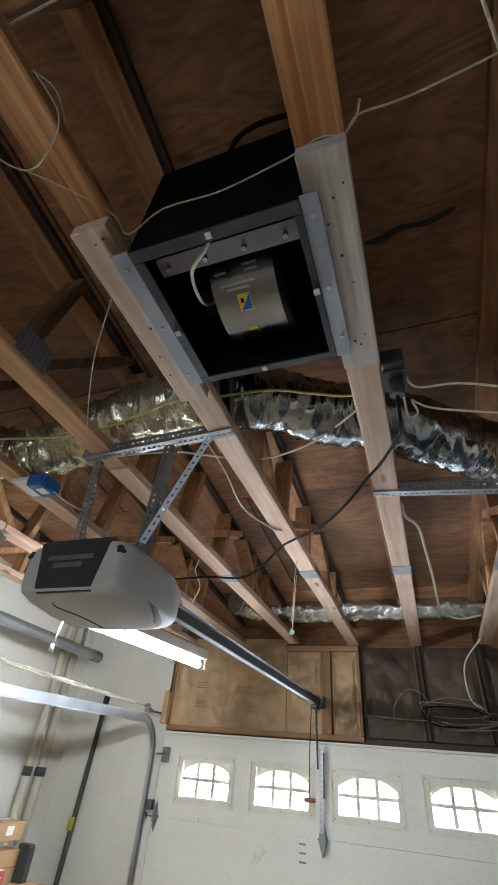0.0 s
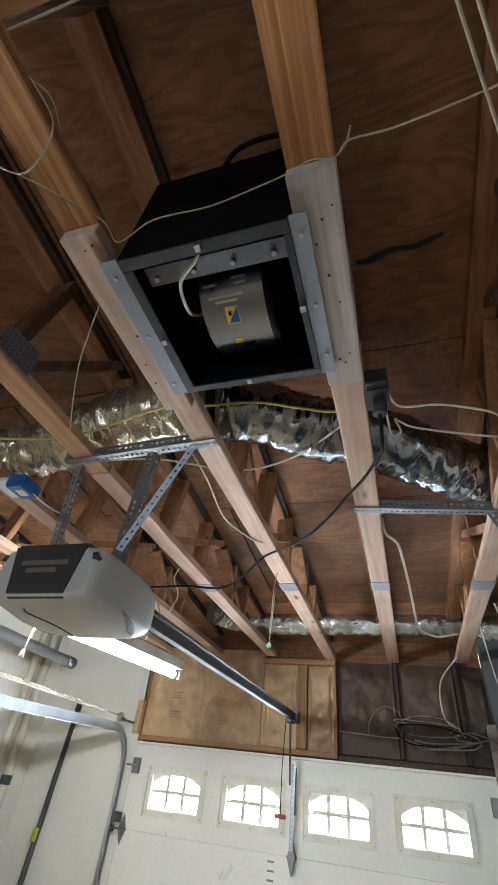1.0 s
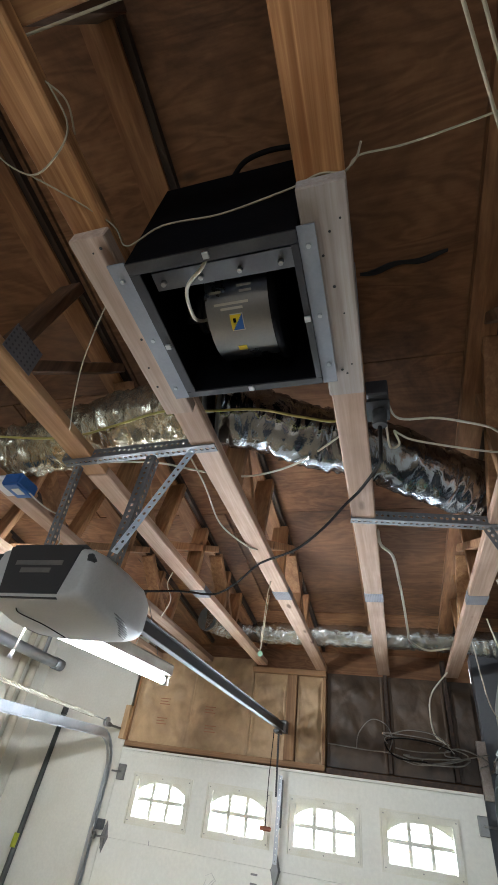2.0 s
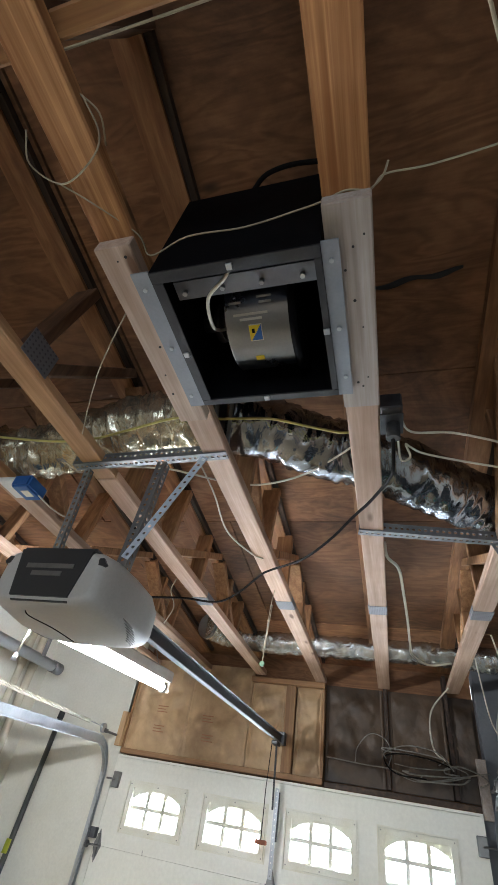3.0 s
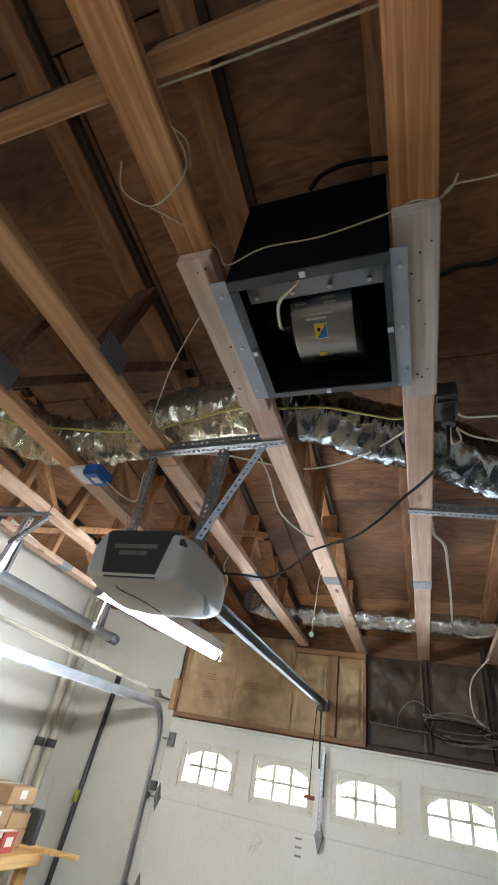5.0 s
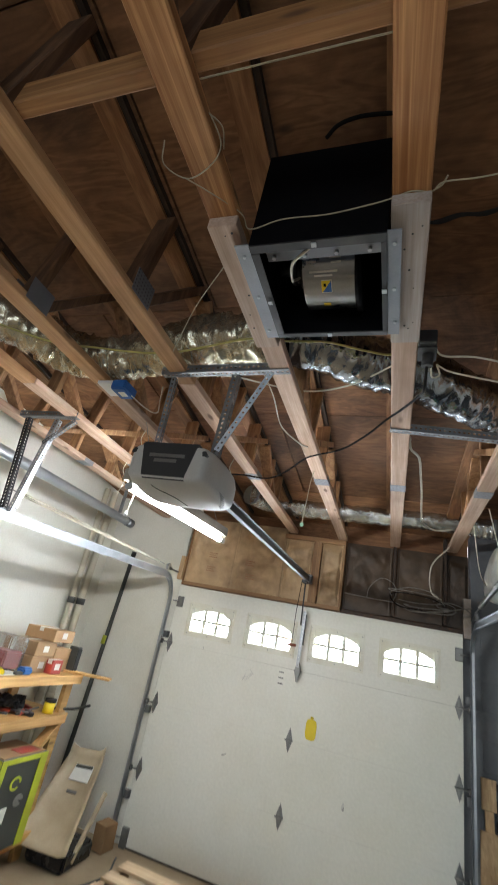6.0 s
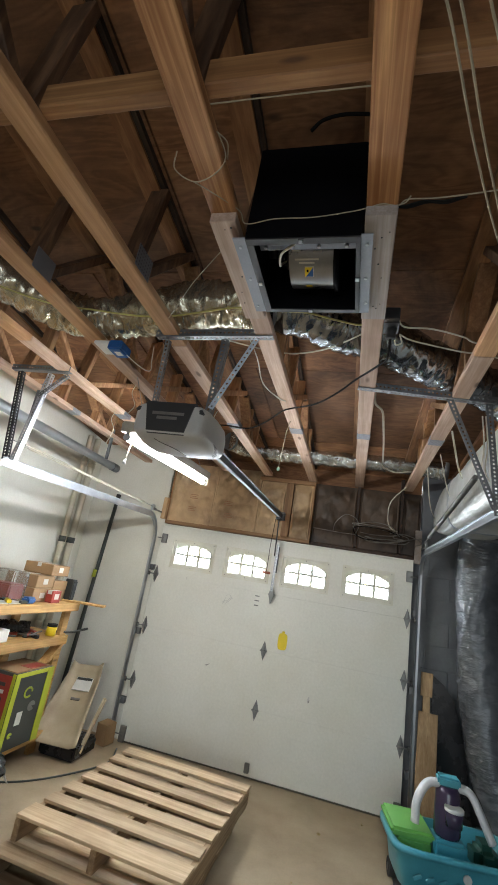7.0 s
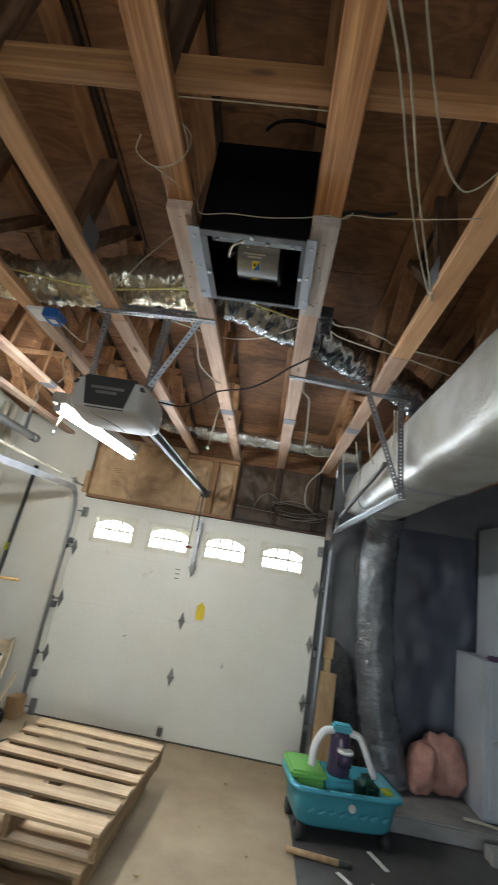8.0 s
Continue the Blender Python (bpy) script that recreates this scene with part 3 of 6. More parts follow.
for x in WIN_X:
    win = part("window", bbox(x + 0.001, x + GW - 0.001, 4.226, 4.230, GZ0 + 0.001, GZ1 - 0.001, 0), M_GLASS, door, "arched six-light window")
    win.visible_shadow = False
    # raised outer trim
    bm = bmesh.new()
    a, c, d, e = x - 0.035, x + GW + 0.035, GZ0 - 0.032, GZ1 + 0.03
    for q in ((a, c, 4.19, 4.2, d, GZ0), (a, c, 4.19, 4.2, GZ1, e), (a, x, 4.19, 4.2, GZ0, GZ1), (x + GW, c, 4.19, 4.2, GZ0, GZ1)):
        box(bm, *q)
    for q in ((a - 0.012, a - 0.002, 4.184, 4.2, d - 0.012, e + 0.012), (c + 0.002, c + 0.012, 4.194, 4.2, d - 0.012, e + 0.012),
              (a - 0.002, c + 0.002, 4.184, 4.2, e + 0.002, e + 0.012), (a - 0.002, c + 0.002, 4.194, 4.2, d - 0.012, d - 0.002)):
        box(bm, *q)
    part("window_frame", bm, M_TRIMW, win, "cream plastic trim")
    # muntins and the arched head
    bm = bmesh.new()
    for f in (1 / 3, 2 / 3):
        box(bm, x + GW * f - 0.0125, x + GW * f + 0.0125, 4.208, 4.225, GZ0, GZ1)
    box(bm, x, x + GW, 4.209, 4.224, GZ0 + 0.098, GZ0 + 0.121)
    box(bm, x, x + GW, 4.211, 4.225, GZ0, GZ0 + 0.006)
    part("muntin", bm, M_TRIMW, win)
    arch = [(x + GW * k / 16, GZ1 - 0.012 - 0.062 * (abs(2 * k / 16 - 1)) ** 3.0) for k in range(17)]
    bm = bmesh.new()
    prism(bm, [(x, GZ1)] + arch + [(x + GW, GZ1)], 4.211, 4.226)
    part("arch_head", bm, M_TRIMW, win)
    for sx in (a + 0.012, (a + c) / 2, c - 0.012):
        for sz in (d + 0.012, e - 0.012):
            part("screw", cyl(bmesh.new(), (sx, 4.187, sz), (sx, 4.191, sz), 0.004, seg=8), M_HINGE, win)
# tongues that close the joints, jambs, and unseen outside stops added to block light gaps
for z in SEC[1:4]:
    part("joint_tongue", bbox(DOOR[0], DOOR[1], 4.225, 4.24, z - 0.012, z + 0.012, 0), M_DOOR, door)
for x0, x1, z0, z1 in ((DOOR[0] - 0.2, DOOR[0] + 0.03, 0, DOOR[2] + 0.2), (DOOR[1] - 0.03, DOOR[1] + 0.25, 0, DOOR[2] + 0.2)):
    solid("trim", bbox(x0, x1, 4.385, 4.42, z0, z1, 0), M_SEAL, "unseen dark strip added outside the door against light gaps", "trim", kind="structure")
for x0, x1 in ((DOOR[0] - 0.034, DOOR[0] - 0.003), (DOOR[1] + 0.003, DOOR[1] + 0.069)):
    solid("trim", bbox(x0, x1, WY1 + 0.002, 4.384, 0, DOOR[2] + 0.003, 0), M_DOOR if x0 < 0 else M_BLOCK, "worn wooden door jamb", "trim", kind="structure")
solid("trim", bbox(DOOR[0] + 0.03, DOOR[1] - 0.03, 4.385, 4.42, DOOR[2] - 0.03, DOOR[2] + 0.2, 0), M_SEAL, "unseen dark strip added outside the door against light gaps", "trim", kind="structure")
solid("trim", bbox(DOOR[0] - 0.03, DOOR[1] + 0.06, 4.25, 4.384, DOOR[2] + 0.004 - 0.001, DOOR[2] + 0.0045, 0), M_STUD, "head jamb over the door", "trim", kind="structure")
bm = bmesh.new()
strip(bm, (DOOR[0] + 0.08, 4.192, DOOR[2] - 0.035), (-0.1, 4.192, DOOR[2] - 0.035), 0.03, (0, 1, 0), 0.025, 0.004)
box(bm, DOOR[0] + 0.02, DOOR[1] - 0.02, 4.172, 4.199, DOOR[2] - 0.016, DOOR[2] - 0.006)
part("strut", bm, M_DOOR, door, "white punched steel strut", 0.0015)
part("bottom_seal", bbox(DOOR[0], DOOR[1], 4.19, 4.24, 0.001, 0.012, 0), M_SEALD, door, "dusty rubber seal")


def hinge(x, z, big=1.0):
    h = part("hinge", bbox(x - 0.010, x + 0.010, 4.18, 4.199, z - 0.065 * big, z + 0.065 * big, 0.003), M_HINGE, door, "grey steel hinge")
    bm = prism(bmesh.new(), [(x - 0.03, z), (x, z - 0.09 * big), (x + 0.03, z), (x, z + 0.09 * big)], 4.193, 4.199)
    part("leaf", bm, M_HINGE, h)
    part("pin", cyl(bmesh.new(), (x - 0.034, 4.178, z), (x + 0.034, 4.178, z), 0.006, seg=8), M_HINGE, h)
    return h


for z in SEC[1:4]:
    hinge(-0.595, z)
    for x in (DOOR[0] + 0.012, DOOR[1] - 0.03):
        h = hinge(x, z)
        s = -1 if x < -0.6 else 1
        part("roller_stem", cyl(bmesh.new(), (x - s * 0.02, 4.165, z), (x + s * 0.075, 4.165, z), 0.006, seg=8), M_HINGE, h)
        part("roller", cyl(bmesh.new(), (x + s * 0.06, 4.165, z), (x + s * 0.08, 4.165, z), 0.021, seg=14), M_HINGE, h)
for x in (DOOR[0] + 0.03, DOOR[1] - 0.03):
    s = -1 if x < -0.6 else 1
    for z, hh in ((1.97, 0.05), (0.07, 0.07)):
        q = part("corner_bracket", bbox(x - 0.03, x + 0.03, 4.17, 4.199, z - hh, z + hh, 0.004), M_HINGE, door, "grey steel bracket")
        part("roller_stem", cyl(bmesh.new(), (x, 4.165, z), (x + s * 0.075, 4.165, z), 0.006, seg=8), M_HINGE, q)
part("lift_handle", bbox(-0.62, -0.575, 4.17, 4.199, 0.04, 0.12, 0.006), M_HINGE, door, "small grey step handle")
# dents, patches and marks
part("yellow_tag", prism(bmesh.new(), [(-0.425 + 0.045 * math.copysign(abs(math.cos(a)) ** 0.5, math.cos(a)), 1.178 + 0.075 * math.copysign(abs(math.sin(a)) ** 0.6, math.sin(a))) for a in (k * math.pi / 14 for k in range(28))], 4.19, 4.199), M_YELLOW, door, "yellow oval plastic tag")
bm = bmesh.new()
for k in range(3):
    box(bm, -0.76, -0.715, 4.196, 4.199, 1.545 - 0.045 * k, 1.555 - 0.045 * k)
part("lock_slots", bm, M_HINGE, door, "row of small slots")
part("tag_tab", bbox(-0.438, -0.412, 4.19, 4.199, 1.25, 1.272, 0.004), M_YELLOW, door, "yellow hanging tab")
M_SMUDGE = painted("grey_smudge", (0.63, 0.62, 0.575), 0.6, (0.75, 0.75, 0.75), 0.1, 25.0)
M_SCUFF = painted("dark_scuff", (0.40, 0.39, 0.36), 0.6, (0.7, 0.7, 0.7), 0.1, 25.0)


def scuff(x, z, length, width, turn, mat):
    """A thin ragged rub mark on the door's face."""
    c, d = math.cos(turn), math.sin(turn)
    up, down = [], []
    for k in range(7):
        f = k / 6
        w = width * math.sin(math.pi * (0.08 + 0.84 * f)) * rng.uniform(0.5, 1.0)
        p, q = length * (f - 0.5), w
        up.append((x + c * p - d * q, z + d * p + c * q))
        down.append((x + c * p + d * q, z + d * p - c * q))
    part("scuff", prism(bmesh.new(), up + down[::-1], 4.1988, 4.1996), mat, door, "grey rub mark")


for k in range(9):
    scuff(-1.04 + rng.uniform(-0.035, 0.035), 1.47 + rng.uniform(-0.05, 0.04), rng.uniform(0.03, 0.08), rng.uniform(0.002, 0.006), rng.uniform(0.3, 2.6), M_SMUDGE)
for x, z, ln, w, a in ((-1.14, 0.83, 0.035, 0.007, 0.3), (-1.125, 0.838, 0.03, 0.004, 0.5), (-0.12, 0.735, 0.05, 0.012, 1.4), (-0.115, 0.72, 0.03, 0.009, 1.2), (-1.52, 1.60, 0.03, 0.004, 1.7)):
    scuff(x, z, ln, w, a, M_SCUFF if ln < 0.04 else M_SMUDGE)

# bright daylight outside
bm = bmesh.new()
box(bm, -12, 12, 11.0, 11.1, 0, 9)
solid("backdrop", bm, M_OUTSIDE, "overexposed daylight outside the windows", "backdrop", kind="structure")


# ---- door tracks ----
def track(x_low, x_end, y_end, z_end, label, flip):
    t = thing("door_track", (x_low, 4.15, 0), label, "door track", "door tracks")
    pts = [(x_low, 4.15, 0.02), (x_low, 4.15, 0.7), (x_low, 4.15, 1.4), (x_low, 4.15, 1.92)]
    r = 0.24
    zt = 2.19
    for k in range(1, 8):
        a = k / 7 * math.pi / 2
        pts.append((x_low, 4.15 - r * (1 - math.cos(a)), zt - r + r * math.sin(a)))
    for k in range(1, 5):
        f = k / 4
        pts.append((x_low + (x_end - x_low) * f, 3.91 + (y_end - 3.91) * f, zt + (z_end - zt) * f))
    pts = [Vector(p) for p in pts]
    bm = bmesh.new()
    prof = [(-0.012, -0.028), (-0.028, -0.028), (-0.028, 0.028), (-0.010, 0.028), (0.004, 0.034), (0.004, 0.030)] if flip else \
           [(0.012, -0.028), (0.028, -0.028), (0.028, 0.028), (0.010, 0.028), (-0.004, 0.034), (-0.004, 0.030)]
    rings = []
    for i, p in enumerate(pts):
        d = (pts[min(i + 1, len(pts) - 1)] - pts[max(i - 1, 0)]).normalized()
        side = Vector((1, 0, 0))
        up = side.cross(d).normalized()
        rings.append([bm.verts.new(p + side * a + up * c) for a, c in prof])
    for r0, r1 in zip(rings, rings[1:]):
        for k in range(len(prof) - 1):
            bm.faces.new((r0[k], r0[k + 1], r1[k + 1], r1[k]))
    part("rail", bm, M_GALV, t, "bright galvanised channel", 0.0025)
    for z in (0.35, 1.0, 1.65):
        part("track_bracket", bbox(x_low - 0.03, x_low + 0.03, 4.18, WY1 - 0.001, z - 0.03, z + 0.03, 0.003), M_GALV_D, t)
    return t


tl = track(DOOR[0] - 0.055, -1.955, 1.80, 2.15, "galvanised steel door track beside the white wall", True)
tr = track(DOOR[1] + 0.045, 0.825, 1.93, 2.22, "galvanised steel door track beside the dark block wall", False)


def angle_iron(p0, p1, up=(0, 0, 1), w=0.032):
    """A slotted L-shaped bar."""
    bm = bmesh.new()
    d, s, u = basis(p0, p1, up)
    strip(bm, p0, p1, w, u)
    o = s * (w / 2) + u * (w / 2)
    strip(bm, Vector(p0) + o, Vector(p1) + o, w, s)
    bmesh.ops.remove_doubles(bm, verts=bm.verts[:], dist=0.0005)
    return bm


ha = thing("angle_hanger", (-0.6, 1.36, CH_Z), "slotted angle-iron frame hanging the door opener from the trusses", "hanger")
part("cross_bar", angle_iron((-0.90, 1.385, CH_Z - 0.004), (-0.285, 1.355, CH_Z - 0.004), (0, 0, 1), 0.036), M_GALV_D, ha, "", 0.003)
part("leg", angle_iron((-0.525, 1.36, 2.79), (-0.53, 1.34, 2.38), (0, 1, 0)), M_GALV_D, ha, "", 0.003)
part("leg", strip(bmesh.new(), (-0.36, 1.345, 2.79), (-0.515, 1.325, 2.41), 0.025, (0, 1, 0), 0.025, 0.0056, 1.0, True), M_STRAP, ha, "bright flat diagonal strap", 0.003)
part("leg", angle_iron((-0.84, 1.385, 2.79), (-0.86, 1.44, 2.36), (0, 1, 0), 0.022), M_GALV_D, ha, "", 0.003)

hb = thing("angle_hanger", (0.6, 1.9, CH_Z), "slotted angle-iron frame hanging a door track from the trusses", "hanger")
part("cross_bar", angle_iron((0.11, 1.85, CH_Z - 0.004), (0.83, 1.96, CH_Z - 0.004), (0, 0, 1), 0.036), M_GALV_D, hb, "", 0.003)
part("leg", angle_iron((0.595, 1.91, 2.79), (0.825, 1.95, 2.23), (0, 1, 0)), M_GALV_D, hb, "", 0.003)
part("leg", angle_iron((0.79, 1.955, 2.88), (0.835, 1.945, 2.20), (0, 1, 0)), M_GALV_D, hb, "", 0.003)

hc = thing("angle_hanger", (-1.95, 1.82, CH_Z), "slotted angle-iron frame hanging a door track near the white wall", "hanger")
part("cross_bar", angle_iron((-2.20, 1.86, CH_Z - 0.004), (-1.74, 1.86, CH_Z - 0.004), (0, 0, 1), 0.036), M_GALV_D, hc, "", 0.003)
part("leg", angle_iron((-2.13, 1.85, 2.79), (-2.00, 1.82, 2.17), (0, 1, 0)), M_BLACKW, hc, "dark strap", 0.003)
part("leg", angle_iron((-1.90, 1.86, 2.79), (-1.96, 1.84, 2.17), (0, 1, 0)), M_GALV, hc, "bright strap", 0.003)
part("leg", angle_iron((-1.76, 1.86, 2.79), (-1.93, 1.85, 2.62), (0, 1, 0), 0.022), M_GALV_D, hc, "", 0.003)


def spring_rod(p0, p1, label, mat, r=0.016):
    """A stretched coil spring round a thin cable."""
    s = thing("extension_spring", p0, label, "spring", "door springs")
    bm = bmesh.new()
    p0, p1 = Vector(p0), Vector(p1)
    d, a, u = basis(p0, p1)
    n = 130
    pts = []
    for k in range(n * 6 + 1):
        t = k / (n * 6)
        ang = 2 * math.pi * k / 6
        pts.append(p0 + (p1 - p0) * t + r * (math.cos(ang) * a + math.sin(ang) * u))
    part("coil", sweep(bm, pts, 0.0035, 4), mat, s)
    part("cable", cyl(bmesh.new(), p0 - d * 0.1, p1 + d * 0.22, 0.003, seg=6), M_HINGE, s)
    return s


spring_rod((-2.0, 1.95, 2.30), (-1.962, 3.72, 2.27), "dusty pale stretched door spring above its track", M_PIPE, 0.012)
spring_rod((0.795, 2.2, 2.46), (0.785, 3.7, 2.30), "dark stretched door spring above its track", M_HINGE)
for x in (-1.965, 0.80):
    q = thing("pulley", (x, 3.93, 2.25), "small grey cable pulley at the track's bend", "pulley")
    part("sheave", cyl(bmesh.new(), (x - 0.012, 3.95, 2.26), (x + 0.012, 3.95, 2.26), 0.032, seg=18), M_GALV, q)
    part("fork", bbox(x - 0.016, x + 0.016, 3.95, 4.01, 2.235, 2.262, 0.003), M_GALV_D, q)
    part("stem", bbox(x - 0.008, x + 0.008, 4.01, 4.19, 2.24, 2.255, 0.002), M_GALV_D, q)

# ---- ceiling fan cabinet ----
for x0, x1, y0, y1 in ((-0.368, -0.282, 0.618, 1.150), (0.115, 0.206, 0.618, 1.140)):
    b_ = thing("mounting_block", ((x0 + x1) / 2, 0.9, CH_Z), "weathered grey board nailed flat under a truss chord", "board", "fan mounting boards")
    part("board", bbox(x0, x1, y0, y1, CH_Z - 0.039, CH_Z - 0.001, 0.003), M_PINE_GREY if x0 > 0 else M_PINE_PINK, b_, "" if x0 > 0 else "pinkish bare pine board")
    for k in range(8):
        x, y = rng.uniform(x0 + 0.015, x1 - 0.015), rng.uniform(y0 + 0.02, y1 - 0.02)
        part("nail", cyl(bmesh.new(), (x, y, CH_Z - 0.0405), (x, y, CH_Z - 0.036), rng.uniform(0.002, 0.0038), seg=6), M_SEAL, b_)

FX0, FX1, FY0, FY1, FZ0, FZ1 = -0.262, 0.106, 0.685, 1.075, 2.758, 3.14
fan = thing("exhaust_fan", ((FX0 + FX1) / 2, (FY0 + FY1) / 2, FZ1), "black sheet-metal exhaust fan cabinet hung between two trusses", "fan")
bm = bmesh.new()
box(bm, FX0, FX1, FY0, FY1, FZ0, FZ1)
bm.faces.ensure_lookup_table()
bm.faces.remove(bm.faces[0])
part("housing", bm, M_BLACK, fan, "", 0.004)
bm = bmesh.new()
w = 0.024
box(bm, FX0, FX1, FY0 - 0.002, FY0 + w, FZ0 - 0.006, FZ0 - 0.001)
box(bm, FX0, FX1, FY1 - w * 0.7, FY1 + 0.002, FZ0 - 0.006, FZ0 - 0.001)
box(bm, FX0, FX0 + w, FY0 + w + 0.001, FY1 - w * 0.7 - 0.001, FZ0 - 0.006, FZ0 - 0.001)
box(bm, FX1 - w * 0.6, FX1, FY0 + w + 0.001, FY1 - w * 0.7 - 0.001, FZ0 - 0.006, FZ0 - 0.001)
part("rim", bm, M_BLACKW, fan, "scuffed black rim")
part("flange", bbox(-0.305, FX0 - 0.001, FY0 - 0.005, FY1 + 0.005, FZ0 - 0.002, FZ0 + 0.002, 0), M_FLANGE, fan, "grey steel mounting flange")
part("flange", bbox(FX1 + 0.001, 0.142, FY0 - 0.005, FY1 + 0.005, FZ0 - 0.002, FZ0 + 0.002, 0), M_FLANGE, fan, "grey steel mounting flange")
bm = bmesh.new()
box(bm, FX0 + 0.03, FX1 - 0.012, 0.735, 0.775, 2.79, 2.794)
box(bm, FX0 + 0.03, FX1 - 0.012, 0.731, 0.735, 2.79, 2.815)
part("cross_bar", bm, M_BAR, fan, "grey steel bar across the opening")
for x in (-0.21, -0.12, -0.03, 0.06):
    part("bolt", cyl(bmesh.new(), (x, 0.757, 2.78), (x, 0.757, 2.79), 0.006, seg=6), M_GALV, fan)
for x, y in ((-0.08, FY0 + 0.01), (FX0 + 0.012, 0.9), (FX1 - 0.008, 0.88), (-0.08, FY1 - 0.01)):
    part("clip", bbox(x - 0.007, x + 0.007, y - 0.007, y + 0.007, FZ0 - 0.012, FZ0 - 0.006, 0.001), M_GALV, fan, "bright spring clip")
for x, y in ((-0.285, 0.72), (-0.285, 0.88), (-0.29, 1.04), (0.125, 0.72), (0.125, 0.88), (0.128, 1.02)):
    part("screw", cyl(bmesh.new(), (x, y, FZ0 - 0.006), (x, y, FZ0 - 0.002), 0.005, seg=8), M_GALV, fan)
MC, MR = (0.93, 2.915), 0.13
motor = part("motor", bev(cyl(bmesh.new(), (-0.147, *MC), (0.010, *MC), MR, seg=56), 0.004), M_MOTOR, fan, "silver fan motor drum")
part("end_ring", cyl(bmesh.new(), (0.011, *MC), (0.030, *MC), MR + 0.012, seg=40), M_BLACK, motor, "black end ring")
for x0, x1, r in ((-0.174, -0.148, 0.06), (-0.188, -0.174, 0.045), (-0.204, -0.188, 0.05), (-0.245, -0.204, 0.02)):
    part("hub", cyl(bmesh.new(), (x0, *MC), (x1, *MC), r, seg=20), M_BLACKW, motor)


def on_drum(x0, x1, a0, a1, mat, name, label="", lift=0.0):
    """A sticker bent round the drum between two angles."""
    bm = bmesh.new()
    rows = []
    for k in range(7):
        a = radians(a0 + (a1 - a0) * k / 6)
        rows.append([bm.verts.new((x, MC[0] + (MR + 0.0013 + lift) * math.cos(a), MC[1] + (MR + 0.0013 + lift) * math.sin(a))) for x in (x0, x1)])
    for r0, r1 in zip(rows, rows[1:]):
        bm.faces.new((r0[0], r0[1], r1[1], r1[0]))
    part(name, bm, mat, motor, label, 0.0006)


on_drum(-0.090, -0.058, -118, -100, M_PAPER, "sticker", "yellow and blue warning sticker")
for k in range(10):
    f = k / 10
    on_drum(-0.0885 + 0.027 * (1 - f), -0.0595, -117 + 16 * f, -115.4 + 16 * f, M_BLUE, "sticker_patch", "blue half of the sticker", 0.0012)
    on_drum(-0.0895, -0.0885 + 0.027 * (1 - f), -117 + 16 * f, -115.4 + 16 * f, M_YELLOW, "sticker_patch", "yellow half of the sticker", 0.0012)
on_drum(-0.083, -0.076, -113.5, -109, M_BLACK, "sticker_mark", "black warning mark", 0.002)
on_drum(-0.090, -0.068, -80, -73, M_YELLOW, "tape", "bit of yellow tape")
for x0, x1, a in ((-0.125, -0.04, -130), (-0.11, -0.055, -125), (-0.135, -0.105, -143), (-0.06, -0.03, -141), (-0.065, -0.03, -147)):
    on_drum(x0, x1, a, a + 2.6, M_PAPER, "print_bar")
solid("fan_cable", sweep(bmesh.new(), spline([(-0.08, 0.70, 2.79), (-0.105, 0.73, 2.775), (-0.155, 0.77, 2.77), (-0.175, 0.85, 2.79), (-0.18, 0.90, 2.84), (-0.16, 0.92, 2.88)]), 0.0042, 8), M_CABLE_W,
      "pale flexible cable running into the fan motor", "cable")


# ---- door opener, rail and lamp ----
def loft(bm, rings):
    rows = [[bm.verts.new(p) for p in r] for r in rings]
    for r0, r1 in zip(rows, rows[1:]):
        for k in range(len(r0)):
            f = bm.faces.new((r0[k], r0[k - 1], r1[k - 1], r1[k]))
            f.smooth = True
    bm.faces.new(rows[0])
    bm.faces.new(rows[-1][::-1])
    return bm


def rounded(cx, cz, hx, hz, y, power=4.0, n=28, skew=0.0):
    out = []
    for k in range(n):
        a = 2 * math.pi * k / n
        c, s = math.cos(a), math.sin(a)
        x = hx * math.copysign(abs(c) ** (2 / power), c)
        z = hz * math.copysign(abs(s) ** (2 / power), s)
        out.append((cx + x * (1 + skew * z / hz), y, cz + z))
    return out


OX = -0.665
op = thing("door_opener", (OX, 1.42, 2.39), "grey plastic garage door opener with a dark front panel", "door opener")
RB = ((1.236, 0.140, 2.256, 2.374, 6), (1.240, 0.152, 2.248, 2.382, 6), (1.254, 0.164, 2.240, 2.388, 6), (1.30, 0.174, 2.234, 2.390, 7), (1.40, 0.184, 2.222, 2.390, 6), (1.50, 0.184, 2.224, 2.386, 5.5), (1.56, 0.172, 2.232, 2.374, 4.5),
      (1.595, 0.145, 2.246, 2.356, 4), (1.61, 0.10, 2.262, 2.338, 3))
body = part("body", loft(bmesh.new(), [rounded(OX, (z0 + z1) / 2, hx, (z1 - z0) / 2, y, pw, 44) for y, hx, z0, z1, pw in RB]), M_OPENER, op)
bm = bmesh.new()
v = box(bm, OX - 0.128, OX + 0.128, 1.231, 1.30, 2.244, 2.393)
for q in v:
    if q.co.z < 2.3:
        q.co.x = OX + (q.co.x - OX) * 0.76
bev(bm, 0.010, 3)
part("front_panel", bm, M_OPENER_D, op, "dark plastic front panel")
part("top_cover", bbox(OX - 0.124, OX + 0.124, 1.296, 1.55, 2.370, 2.402, 0.010, 3), M_OPENER_D, op, "dark plastic top cover")
